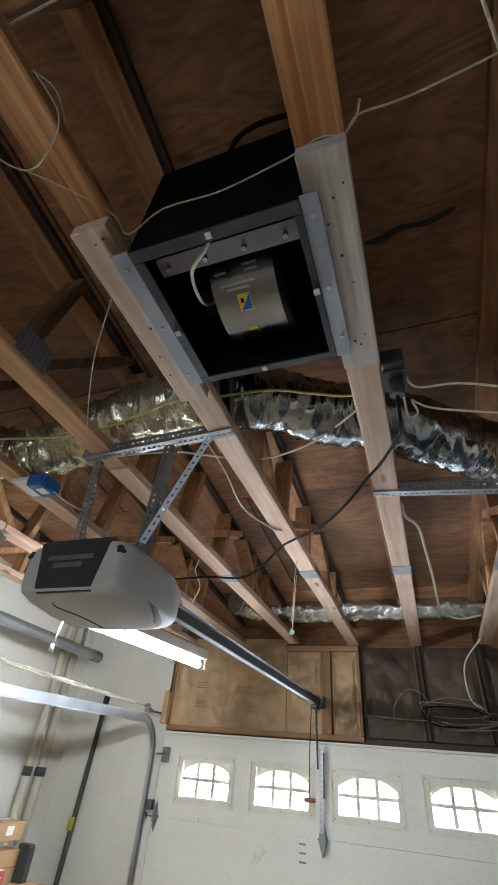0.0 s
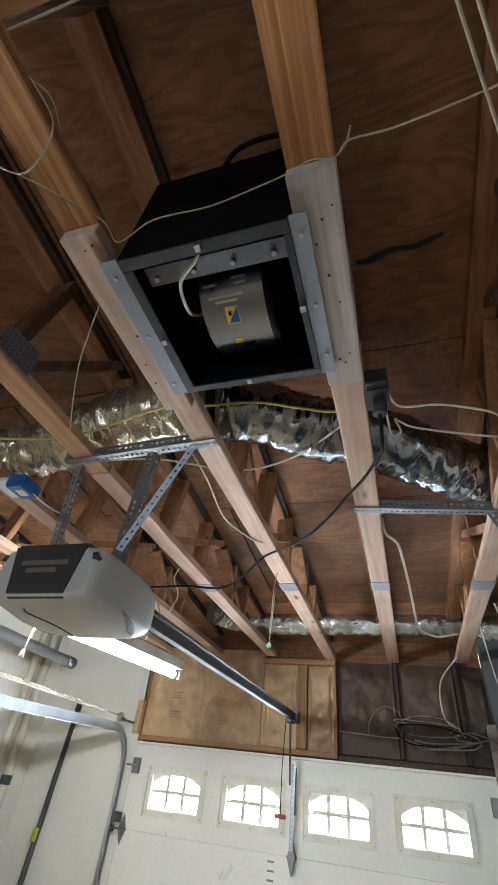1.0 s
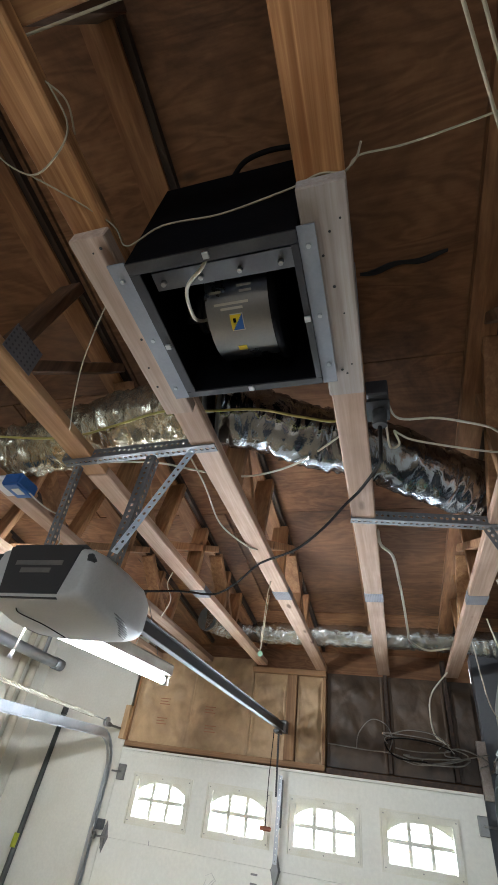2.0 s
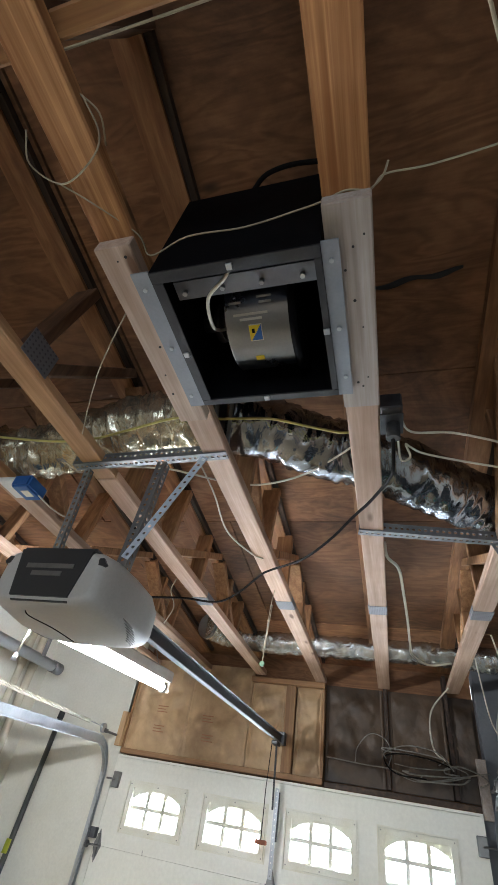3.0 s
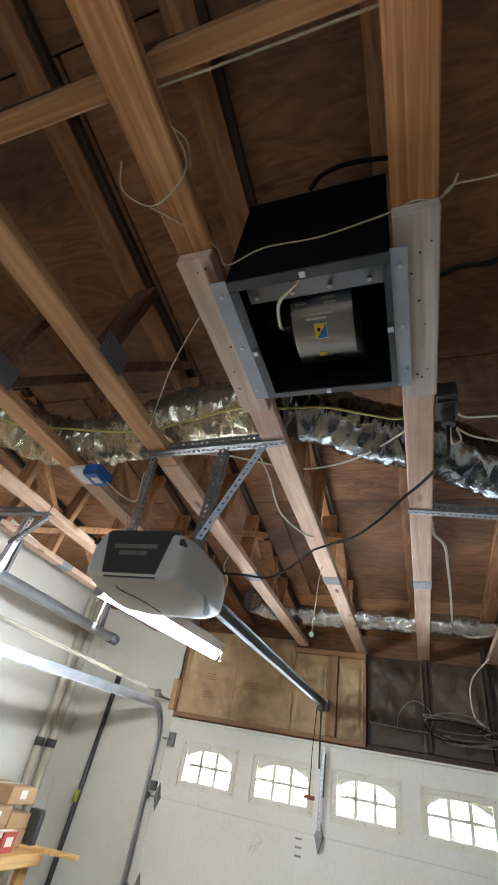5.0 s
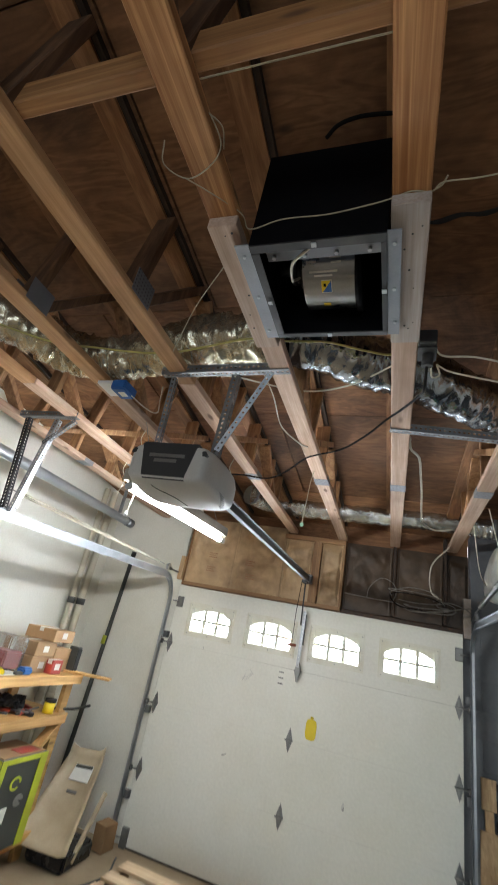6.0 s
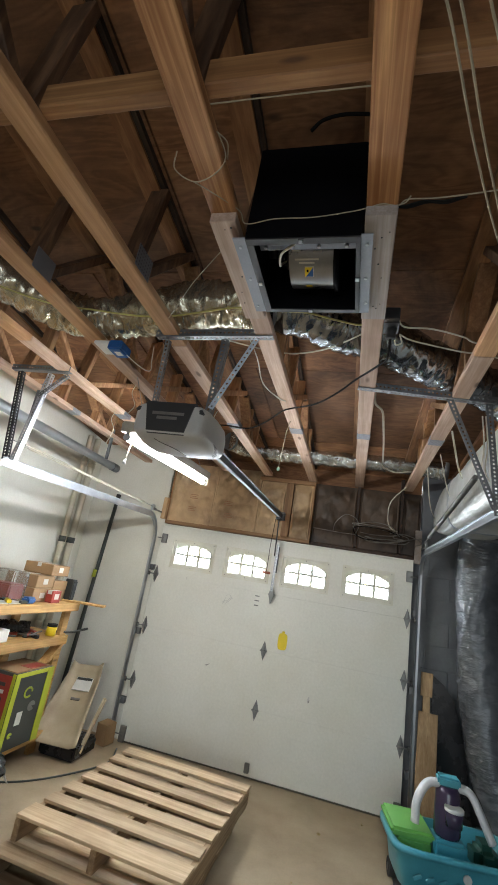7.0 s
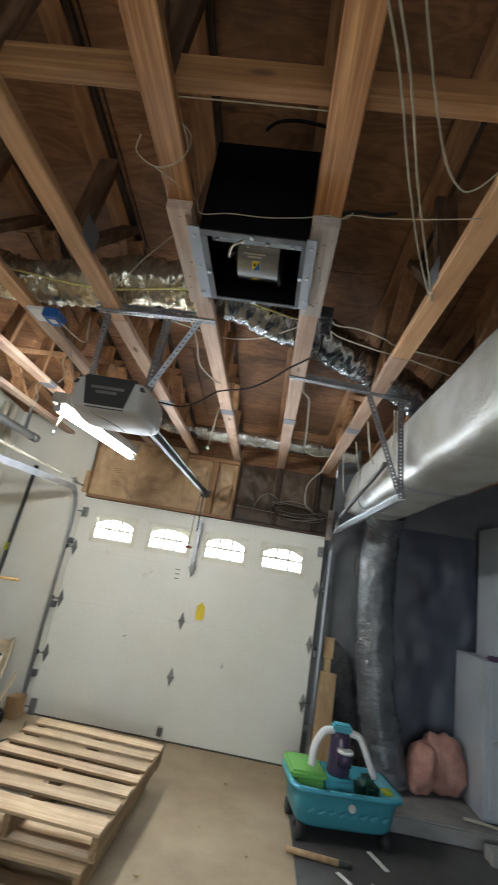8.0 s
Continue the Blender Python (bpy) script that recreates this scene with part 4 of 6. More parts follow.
for x0, x1, z in ((-0.075, 0.075, 2.336), (-0.05, 0.045, 2.315)):
    part("logo_bar", bbox(OX + x0, OX + x1, 1.2285, 1.2308, z - 0.007, z + 0.006, 0), M_HINGE, op, "faded grey lettering bar")
for sd in (-1, 1):
    x = OX + sd * 0.148
    shape = [(x + sd * p, 2.352 + q) for p, q in ((-0.016, -0.006), (-0.008, 0.012), (0.004, 0.013), (0.014, -0.002), (0.010, -0.009))]
    part("bracket_slot", prism(bmesh.new(), shape, 1.2365, 1.262), M_OPENER_D, op, "dark pointed mounting slot")


def on_body(y, degrees, lift=0.0):
    """A place on the opener's shell, round its long axis."""
    for r0, r1 in zip(RB, RB[1:]):
        if y <= r1[0]:
            break
    f = (y - r0[0]) / (r1[0] - r0[0])
    hx, z0, z1, pw = (r0[i] + (r1[i] - r0[i]) * f for i in (1, 2, 3, 4))
    c, d = math.cos(radians(degrees)), math.sin(radians(degrees))
    return Vector((OX + (hx + lift) * math.copysign(abs(c) ** (2 / pw), c), y, (z0 + z1) / 2 + ((z1 - z0) / 2 + lift) * math.copysign(abs(d) ** (2 / pw), d)))


for sd in (-1, 1):
    for k in range(8):
        y = 1.37 + 0.013 * k
        ang = -12 - 6.0 * k
        pts = [on_body(y + 0.014 * i, (ang - 1.2 * i) if sd > 0 else 180 - (ang - 1.2 * i), 0.0004) for i in range(6)]
        part("vent", sweep(bmesh.new(), pts, lambda i, a: 0.0022 if 0 < i < 5 else 0.0006, 5), M_HINGE, op, "thin dark louvre")
part("antenna", sweep(bmesh.new(), spline([(OX - 0.08, 1.30, 2.24), (OX - 0.03, 1.27, 2.215), (OX + 0.04, 1.29, 2.195), (OX + 0.08, 1.34, 2.18)]), 0.0014, 6), M_CABLE_B, op, "thin hanging wire")

rail = thing("opener_rail", (-0.62, 2.8, 2.36), "steel opener rail running from the motor to the door header", "rail")
bm = bmesh.new()
beam(bm, (-0.655, 1.57, 2.362), (-0.60, 4.15, 2.37), 0.014, 0.04)
part("rail_web", bm, M_OPENER_D, rail)
part("rail_top", bbeam((-0.655, 1.57, 2.386), (-0.60, 4.15, 2.394), 0.042, 0.006), M_OPENER_D, rail)
part("rail_foot", bbeam((-0.655, 1.57, 2.340), (-0.60, 4.15, 2.348), 0.030, 0.005), M_FLANGE, rail, "paler lower flange")
part("chain", bbeam((-0.68, 1.57, 2.362), (-0.625, 4.1, 2.37), 0.008, 0.012, r=0.0), M_OPENER_D, rail, "dark drive chain")
part("header_bracket", bbox(-0.63, -0.57, 4.15, 4.228, 2.34, 2.42, 0.004), M_GALV_D, rail)
part("trolley", bbox(-0.625, -0.58, 3.96, 4.07, 2.315, 2.338, 0.004), M_OPENER_D, rail, "dark trolley")
arm = thing("opener_linkage", (-0.60, 4.1, 2.3), "bent steel arm linking the opener trolley to the door", "linkage")
part("upper_arm", bbeam((-0.600, 4.03, 2.33), (-0.607, 4.11, 1.96), 0.012, 0.022), M_OPENER_D, arm, "dark upper arm")
bm = strip(bmesh.new(), (-0.585, 4.12, 2.08), (-0.595, 4.14, 1.62), 0.026, (0, 1, 0), 0.03, 0.004)
bmesh.ops.remove_doubles(bm, verts=bm.verts[:], dist=0.0005)
part("lower_arm", bm, M_GALV, arm, "galvanised lower arm", 0.004)
part("stiffener", bbeam((-0.572, 4.135, 2.06), (-0.575, 4.15, 1.80), 0.012, 0.02), M_OPENER_D, arm)
part("door_bracket", prism(bmesh.new(), [(-0.62, 1.585), (-0.595, 1.50), (-0.57, 1.585), (-0.58, 1.63), (-0.61, 1.63)], 4.15, 4.178), M_HINGE, arm, "grey steel door bracket")
rel = thing("release_cord", (-0.61, 4.02, 2.3), "thin dark release cord with a rusty red handle", "cord")
part("cord", sweep(bmesh.new(), [Vector((-0.63, 4.01, 2.32)), Vector((-0.655, 4.06, 2.05)), Vector((-0.66, 4.08, 1.80))], 0.003, 6), M_CABLE_B, rel)
part("handle", bbox(-0.70, -0.62, 4.07, 4.09, 1.775, 1.80, 0.006), M_RUST, rel, "rusty red handle")

M_LAMPBODY = painted("dusty_lamp_body", (0.42, 0.39, 0.33), 0.55, (0.7, 0.66, 0.6), 0.15, 5.0)
lamp = thing("tube_lamp", (-1.1, 2.35, 2.42), "bare lit fluorescent tube under a dusty shop-light housing", "lamp")
TA, TB = Vector((-1.125, 1.72, 2.352)), Vector((-1.125, 3.04, 2.417))
part("tube", cyl(bmesh.new(), TA, TB, 0.020, seg=16), M_TUBE, lamp, "glowing white tube")
for p, q in ((TA, TA - (TB - TA) * 0.012), (TB, TB + (TB - TA) * 0.012)):
    part("end_cap", cyl(bmesh.new(), p, q, 0.0205, seg=12), M_GALV, lamp)
UP = Vector((0.020, 0, 0.075))
W0, W1 = TA + UP - (TB - TA) * 0.015, TB + UP + (TB - TA) * 0.03


def lamp_section(poly):
    """A length of folded sheet along the lamp, sloping with it."""
    bm = prism(bmesh.new(), [(W0.x + x, z) for x, z in poly], W0.y, W1.y)
    for q in bm.verts:
        q.co.z += W0.z + (W1.z - W0.z) * (q.co.y - W0.y) / (W1.y - W0.y)
    return bm


part("housing", lamp_section([(-0.062, -0.044), (0.022, -0.044), (0.024, 0.008), (0.016, 0.018), (-0.056, 0.018), (-0.064, 0.008)]), M_LAMPBODY, lamp, "dusty painted channel")
# plate added at the far end to keep tube light off the deck
part("end_plate", bbox(W1.x - 0.050, W1.x + 0.012, W1.y - 0.004, W1.y + 0.004, W1.z - 0.100, W1.z + 0.016, 0.002), M_LAMPBODY, lamp)
for p in (TA + UP, TB + UP):
    part("socket", bbox(p.x - 0.032, p.x - 0.008, p.y - 0.012, p.y + 0.012, p.z - 0.085, p.z - 0.045, 0.003), M_LAMPBODY, lamp)
for f in (0.12, 0.9):
    p = TA + (TB - TA) * f + UP
    part("hanging_chain", cyl(bmesh.new(), p, (-1.265, p.y, CH_Z + 0.01), 0.002, seg=6), M_HINGE, lamp)
pc = part("pull_cord", cyl(bmesh.new(), (-1.14, 1.80, 2.345), (-1.155, 1.80, 2.24), 0.004, seg=6), M_CABLE_W, lamp, "short pale pull cord")
part("knob", cyl(bmesh.new(), (-1.155, 1.80, 2.245), (-1.158, 1.80, 2.218), 0.006, 0.011, seg=10), M_WHITE, pc, "white knob")


# ---- ducts ----
def flex_duct(name, pts, r, label, mat, seed, fold=0.05, n=10, seg=26, collars=True, rate=26):
    """A foil-skinned flexible duct with uneven rings and creases."""
    line = spline(pts, n)
    fine = []
    for a, b_ in zip(line, line[1:]):
        for k in range(3):
            fine.append(a.lerp(b_, k / 3))
    fine.append(line[-1])

    def radius(i, a):
        p = fine[i]
        q = noise.fractal(Vector((p.x * 9 + seed, p.y * 9 + 2 * math.cos(a), p.z * 9 + 2 * math.sin(a))), 1.0, 2.0, 3)
        e = noise.noise(Vector((p.x * rate + seed, p.y * rate + 1.7 * math.cos(a), 1.7 * math.sin(a))))
        return r * (1 + 0.7 * fold * q - 1.1 * fold * max(0.0, 0.32 - abs(e)) / 0.32)

    if not collars:
        return solid(name, sweep(bmesh.new(), fine, radius, seg), mat, label, "cloth")
    e = thing(name, tuple(fine[len(fine) // 2]), label, "duct")
    part("skin", sweep(bmesh.new(), fine, radius, seg), mat, e)
    for p, q in ((fine[0], fine[4]), (fine[-1], fine[-5])):
        part("collar", cyl(bmesh.new(), p, p.lerp(q, 0.8), r * 1.03, seg=24), M_GALV_D, e, "dull metal collar")
    return e


flex_duct("flexible_duct", [(-2.55, 0.75, 3.02), (-2.1, 0.95, 3.0), (-1.75, 1.2, 3.0), (-1.5, 1.46, 2.985), (-1.2, 1.50, 2.995), (-0.82, 1.42, 3.005), (-0.5, 1.37, 2.99), (-0.34, 1.39, 2.995)], 0.122,
          "yellowed dusty foil flexible duct lying across the truss chords", M_FOIL_Y, 3.0, 0.20, rate=27)
flex_duct("flexible_duct", [(-0.325, 1.395, 2.995), (-0.2, 1.44, 3.0), (0.0, 1.55, 2.985), (0.2, 1.65, 3.0), (0.40, 1.80, 2.985), (0.62, 1.98, 2.99), (0.85, 2.16, 2.98), (1.10, 2.30, 2.90)], 0.122,
          "smooth silver foil flexible duct lying across the truss chords", M_FOIL, 3.0, 0.10, rate=18)
flex_duct("flexible_duct", [(-1.12, 3.55, 2.96), (-1.02, 3.76, 2.97), (-0.85, 3.86, 2.975), (-0.4, 3.87, 2.975), (0.1, 3.87, 2.978), (0.6, 3.87, 2.975), (0.95, 3.86, 2.95)], 0.086,
          "dusty silver flexible duct along the wall over the door", M_FOIL_P, 11.0, 0.14)

big = thing("insulated_duct", (1.2, 1.0, 2.58), "large foil-wrapped air duct hanging below the trusses", "duct")
rings = []
for k in range(60):
    y = 4.2 - 8.3 * k / 59
    wob = 0.012 * noise.noise(Vector((y * 2.1, 0.3, 5)))
    nose = min(1.0, 0.62 + 0.75 * (4.2 - y))
    rings.append([(x, y, z + 0.006 * noise.noise(Vector((x * 8, y * 6, z * 8)))) for x, y, z in rounded(1.105 + wob, 2.552, 0.25 * nose ** 0.4, 0.225 * nose, y, 4.2, 40)])
part("duct_body", loft(bmesh.new(), rings), M_WRAP, big)
for y in (3.3, 2.2, -0.3):
    part("tape_band", loft(bmesh.new(), [rounded(1.105 + 0.012 * noise.noise(Vector((q * 2.1, 0.3, 5))), 2.552, 0.2535, 0.2285, q, 4.2, 40) for q in (y, y + 0.03, y + 0.06)]), M_GALV, big, "shiny foil tape band")
for y in (2.75, 0.6):
    part("hanger_strap", bbox(1.13, 1.16, y, y + 0.03, 2.76, CH_Z + 0.001, 0), M_GALV_D, big)

flex_duct("vertical_duct", [(1.25, 3.80, 2.43), (1.235, 3.92, 2.2), (1.24, 3.97, 1.8), (1.265, 3.98, 1.3), (1.32, 3.97, 0.8), (1.41, 3.95, 0.4), (1.47, 3.92, 0.125)], 0.178,
          "plastic-wrapped insulated duct standing against the block wall", M_PLASTIC, 21.0, 0.09, rate=26)

# ---- pallets ----
pal = thing("pallet", (0, 0, 0), "bare wooden pallet with seven slats lying on another", "pallet", "stacked pallets")
for x in (-0.49, 0.0, 0.49):
    part("stringer", bbox(x - 0.019, x + 0.019, -0.61, 0.61, 0.016, 0.120, 0.003), M_PALLET_Y, pal)
wid = (0.15, 0.108, 0.112, 0.105, 0.11, 0.106, 0.115)
y = -0.61
gap = (1.22 - sum(wid)) / 6
for i, w in enumerate(wid):
    m = Matrix.Translation((0, y + w / 2, 0.129)) @ Matrix.Rotation(rng.uniform(-0.008, 0.008), 4, "Z") @ Matrix.Rotation(rng.uniform(-0.004, 0.004), 4, "Y")
    part("slat", bbox(-0.508 + rng.uniform(-0.006, 0.004), 0.508 + rng.uniform(-0.006, 0.006), -w / 2, w / 2, -0.008, 0.009, 0.002, 1, m), M_PALLET, pal)
    y += w + gap
for yy in (-0.55, -0.3, 0.0, 0.3, 0.55):
    part("bottom_slat", bbox(-0.505, 0.505, yy - 0.045, yy + 0.045, 0.0, 0.0155, 0.002), M_PALLET, pal)
pal.matrix_basis = pose(-0.955, 2.775, 0.139, 0, 0, -3.0)
low = copy_thing(pal, pose(-1.005, 2.70, 0.0, 0, 0, -1.6))
tagged(low, "wooden pallet on the floor under another pallet")

# ---- shelving by the white wall ----
shelf = thing("wooden_shelving", (-2.6, 2.6, 0), "deep pine shelving with cluttered boards along the white wall", "shelf")
SY0, SY1 = 0.6, 3.52
for z in (1.20, 0.92, 0.17):
    part("shelf_board", bbox(-2.885, -2.30, SY0, SY1, z, z + 0.022, 0.003), M_SHELF, shelf)
    part("shelf_edge", bbox(-2.30, -2.262, SY0, SY1 - (0.06 if z < 1 else 0), z - 0.04, z + 0.024, 0.003), M_SHELF, shelf)
for y in (0.65, 3.42):
    for x in (-2.345, -2.86):
        part("post", bbox(x - 0.02, x + 0.02, y, y + 0.085, 0, 1.198, 0.003), M_SHELF, shelf)
part("brace", bbeam((-2.32, 3.46, 0.90), (-2.32, 3.15, 0.62), 0.03, 0.085, (1, 0, 0)), M_SHELF, shelf)
solid("loose_board", bbeam((-2.60, 3.44, 1.232), (-2.05, 3.60, 1.232), 0.09, 0.018), M_SHELF, "short pale board sticking out over the shelf's end", "board")


def carton(x0, x1, y0, y1, z0, z1, label, mat=None, tag=None, turn=0.0):
    c = thing("cardboard_box", ((x0 + x1) / 2, (y0 + y1) / 2, z0), label, "box", "boxes on the shelf")
    part("carton", bbox(x0, x1, y0, y1, z0, z1, 0.004), mat or M_CARD, c)
    part("tape", bbox((x0 + x1) / 2 - 0.02, (x0 + x1) / 2 + 0.02, y0 - 0.0015, y1 + 0.0015, z1 - 0.03, z1 + 0.0015, 0), M_PAPER, c, "strip of packing tape")
    if tag:
        part("label", bbox(x1, x1 + 0.0015, (y0 + y1) / 2 - 0.03, (y0 + y1) / 2 + 0.03, z0 + 0.03, z0 + 0.075, 0), tag, c, "printed label")
    return c


ST = 1.223
carton(-2.72, -2.40, 3.00, 3.24, ST, ST + 0.11, "brown cardboard carton at the bottom of a stack", None, M_PAPER)
carton(-2.70, -2.41, 3.02, 3.25, ST + 0.112, ST + 0.215, "brown cardboard carton with a white label", None, M_PAPER)
carton(-2.72, -2.42, 3.27, 3.47, ST, ST + 0.09, "small brown carton under another", None, None)
carton(-2.71, -2.42, 3.27, 3.47, ST + 0.092, ST + 0.175, "small brown carton in a stack", None, None)
carton(-2.72, -2.42, 3.20, 3.45, ST + 0.217, ST + 0.31, "brown carton on top of the stack", None, M_PAPER)
carton(-2.40, -2.33, 3.17, 3.29, ST, ST + 0.10, "small red printed box", M_RED, M_PAPER)
bn = thing("clear_bin", (-2.62, 2.92, ST), "clear plastic bin holding red packets", "bin")
part("bin_wall", bbox(-2.72, -2.46, 2.79, 2.98, ST, ST + 0.23, 0.01, 2), M_CLEAR, bn, "cloudy plastic")
part("contents", bbox(-2.70, -2.475, 2.80, 2.97, ST + 0.012, ST + 0.13, 0.012, 2), M_RED, bn, "red packets")
sp = thing("dark_speaker", (-2.37, 3.50, ST), "narrow dark grey speaker standing at the shelf's end", "speaker")
part("cabinet", bbox(-2.45, -2.36, 3.475, 3.535, ST, ST + 0.20, 0.006), M_DKPRINT, sp)
part("grille", bbox(-2.36, -2.355, 3.48, 3.53, ST + 0.015, ST + 0.185, 0), M_SEAL, sp)
M_TOOL = painted("tool_steel", (0.18, 0.18, 0.19), 0.4, (0.6, 0.6, 0.6), 0.1, 9.0, 0.6, vary=True)
bt = thing("blue_clamp", (-2.36, 2.90, ST), "blue plastic clamp lying on the shelf", "clamp")
part("clamp_body", bbox(-2.39, -2.32, 2.86, 2.96, ST, ST + 0.05, 0.012, 2), M_BLUE, bt)
part("clamp_jaw", bbox(-2.36, -2.33, 2.80, 2.88, ST, ST + 0.025, 0.006), M_DKPRINT, bt)
for i in range(16):
    y, x = rng.uniform(0.8, 2.85), rng.uniform(-2.75, -2.36)
    a = rng.uniform(0, 3.1)
    L, r = rng.uniform(0.05, 0.14), rng.uniform(0.007, 0.018)
    tl_ = thing("hand_tool", (x, y, ST), "small steel tool lying on the cluttered shelf", "tool", "tools on the shelf")
    d = Vector((math.cos(a), math.sin(a), 0)) * L
    p = Vector((x, y, ST + r))
    part("shaft", cyl(bmesh.new(), p, p + d, r * 0.6, seg=8), M_TOOL, tl_)
    part("grip", cyl(bmesh.new(), p - d * 0.8, p, r, seg=10), (M_RED, M_DKPRINT, M_BLUE, M_YELLOW)[i % 4], tl_, "plastic grip")
for i in range(6):
    x, y = rng.uniform(-2.7, -2.4), rng.uniform(1.2, 2.8)
    solid("paper_sheet", bbox(x - 0.07, x + 0.07, y - 0.1, y + 0.1, ST, ST + 0.004, 0, 1, None), M_PAPER, "loose sheet of paper on the shelf", "paper", "papers on the shelf")
# lower shelf
LT = 0.943
can = thing("paint_can", (-2.36, 3.33, LT), "small yellow can with a black lid", "can")
part("can_body", cyl(bmesh.new(), (-2.36, 3.33, LT), (-2.36, 3.33, LT + 0.075), 0.042, seg=20), M_YELLOW, can)
part("lid", cyl(bmesh.new(), (-2.36, 3.33, LT + 0.075), (-2.36, 3.33, LT + 0.098), 0.043, seg=20), M_SEAL, can, "black lid")
carton(-2.60, -2.34, 2.50, 2.78, LT, LT + 0.09, "white low carton on the lower shelf", M_PAPER, M_CARD)
carton(-2.62, -2.40, 2.15, 2.42, LT, LT + 0.14, "brown carton on the lower shelf", None, M_PAPER)
for i in range(9):
    y, x = rng.uniform(2.75, 3.25), rng.uniform(-2.6, -2.31)
    tl_ = thing("hand_tool", (x, y, LT), "dark tool in the pile on the lower shelf", "tool", "tools on the lower shelf")
    a = rng.uniform(0, 3.1)
    d = Vector((math.cos(a), math.sin(a), 0.05)) * rng.uniform(0.07, 0.14)
    p = Vector((x, y, LT + 0.02))
    part("shaft", cyl(bmesh.new(), p, p + d, 0.008, seg=8), M_TOOL, tl_)
    part("grip", bbeam(p - d * 0.8, p, 0.035, 0.03, r=0.006), (M_DKPRINT, M_RED, M_BAG)[i % 3], tl_, "plastic grip")
flex_duct("cloth_bundle", [(-2.62, 2.95, LT + 0.06), (-2.52, 3.02, LT + 0.065), (-2.44, 3.12, LT + 0.06)], 0.055, "black cloth bundle on the lower shelf", M_BAG, 5.0, 0.3, collars=False)
solid("pry_bar", sweep(bmesh.new(), spline([(-2.42, 3.40, LT + 0.02), (-2.28, 3.52, LT + 0.03), (-2.20, 3.58, LT + 0.06), (-2.16, 3.58, LT + 0.075)]), 0.011, 8), M_DKPRINT, "black bent bar sticking out from the shelf", "bar")

# boxed machine under the shelf
bx = thing("boxed_machine", (-2.36, 3.05, 0.194), "lime and black printed retail carton under the shelf", "box")
CY0, CY1, CZ0, CZ1 = 2.83, 3.28, 0.194, 0.735
part("carton", bbox(-2.52, -2.205, CY0, CY1, CZ0, CZ1, 0.005), M_DKPRINT, bx)
for y0, y1 in ((CY0, CY0 + 0.05), (CY1 - 0.075, CY1)):
    part("printed_edge", bbox(-2.203, -2.199, y0, y1, CZ0 + 0.001, CZ1 - 0.001, 0), M_LIME, bx, "lime printed band")
part("printed_edge", bbox(-2.203, -2.199, CY0 + 0.051, CY1 - 0.076, CZ1 - 0.032, CZ1 - 0.001, 0), M_LIME, bx, "lime printed band")
part("red_panel", bbox(-2.50, -2.235, CY0 - 0.004, CY0 - 0.001, 0.30, CZ1 - 0.02, 0), M_RED, bx, "dull red printed end")
part("printed_edge", bbox(-2.233, -2.207, CY0 - 0.004, CY0 - 0.001, CZ0 + 0.002, CZ1 - 0.002, 0), M_LIME, bx, "lime printed corner")
for k in range(4):
    part("print_bar", bbox(-2.42, -2.28, CY0 - 0.0055, CY0 - 0.0041, 0.64 - 0.05 * k, 0.665 - 0.05 * k, 0), M_PAPER if k % 2 else M_DKPRINT, bx, "bar of unreadable print")
part("price_label", bbox(-2.202, -2.1985, 2.95, 3.01, 0.36, 0.45, 0), M_PAPER, bx, "white paper label")
for cy, cz, r0, r1, mt in ((3.02, 0.58, 0.052, 0.034, M_LIME), (3.10, 0.47, 0.045, 0.0, M_HINGE), (2.93, 0.30, 0.025, 0.0, M_LIME)):
    bm = bmesh.new()
    for k in range(14):
        a0, a1 = 2 * math.pi * k / 16, 2 * math.pi * (k + 1) / 16
        q = [bm.verts.new((-2.2012 + dx, cy + r * math.cos(a), cz + 0.8 * r * math.sin(a))) for dx in (0.0, 0.0025) for r, a in ((r0, a0), (r0, a1), (max(r1, 0.002), a1), (max(r1, 0.002), a0))]
        for f in ((0, 1, 2, 3), (7, 6, 5, 4), (0, 4, 5, 1), (1, 5, 6, 2), (2, 6, 7, 3), (3, 7, 4, 0)):
            bm.faces.new([q[i] for i in f])
    part("printed_shape", bm, mt, bx, "printed picture of a machine")
part("top_flap", bbox(-2.50, -2.22, CY0 + 0.02, CY1 - 0.02, CZ1 + 0.0005, CZ1 + 0.006, 0), M_CARD, bx, "brown top flap")
part("top_print", bbox(-2.34, -2.235, CY0 + 0.20, CY1 - 0.06, CZ1 + 0.007, CZ1 + 0.009, 0), M_RED, bx, "red printed flap")

# crumpled black sack
bm = bmesh.new()
bmesh.ops.create_icosphere(bm, subdivisions=4, radius=1.0)
for q in bm.verts:
    n = noise.fractal(q.co * 2.3, 1.0, 2.0, 4)
    q.co = Vector((q.co.x * 0.2, q.co.y * 0.27, max(-0.9, q.co.z) * 0.15)) * (1 + 0.3 * n) + Vector((-2.22, 2.58, 0.15))
    q.co.z = max(0.002, q.co.z)
for f in bm.faces:
    f.smooth = True
sack = thing("black_sack", (-2.12, 2.62, 0), "crumpled shiny black plastic sack on the floor", "bag")
part("sack", bm, M_BAG, sack)
part("paper_scrap", bbeam((-2.06, 2.74, 0.20), (-2.03, 2.80, 0.09), 0.05, 0.003, r=0), M_PAPER, sack, "white paper scrap")

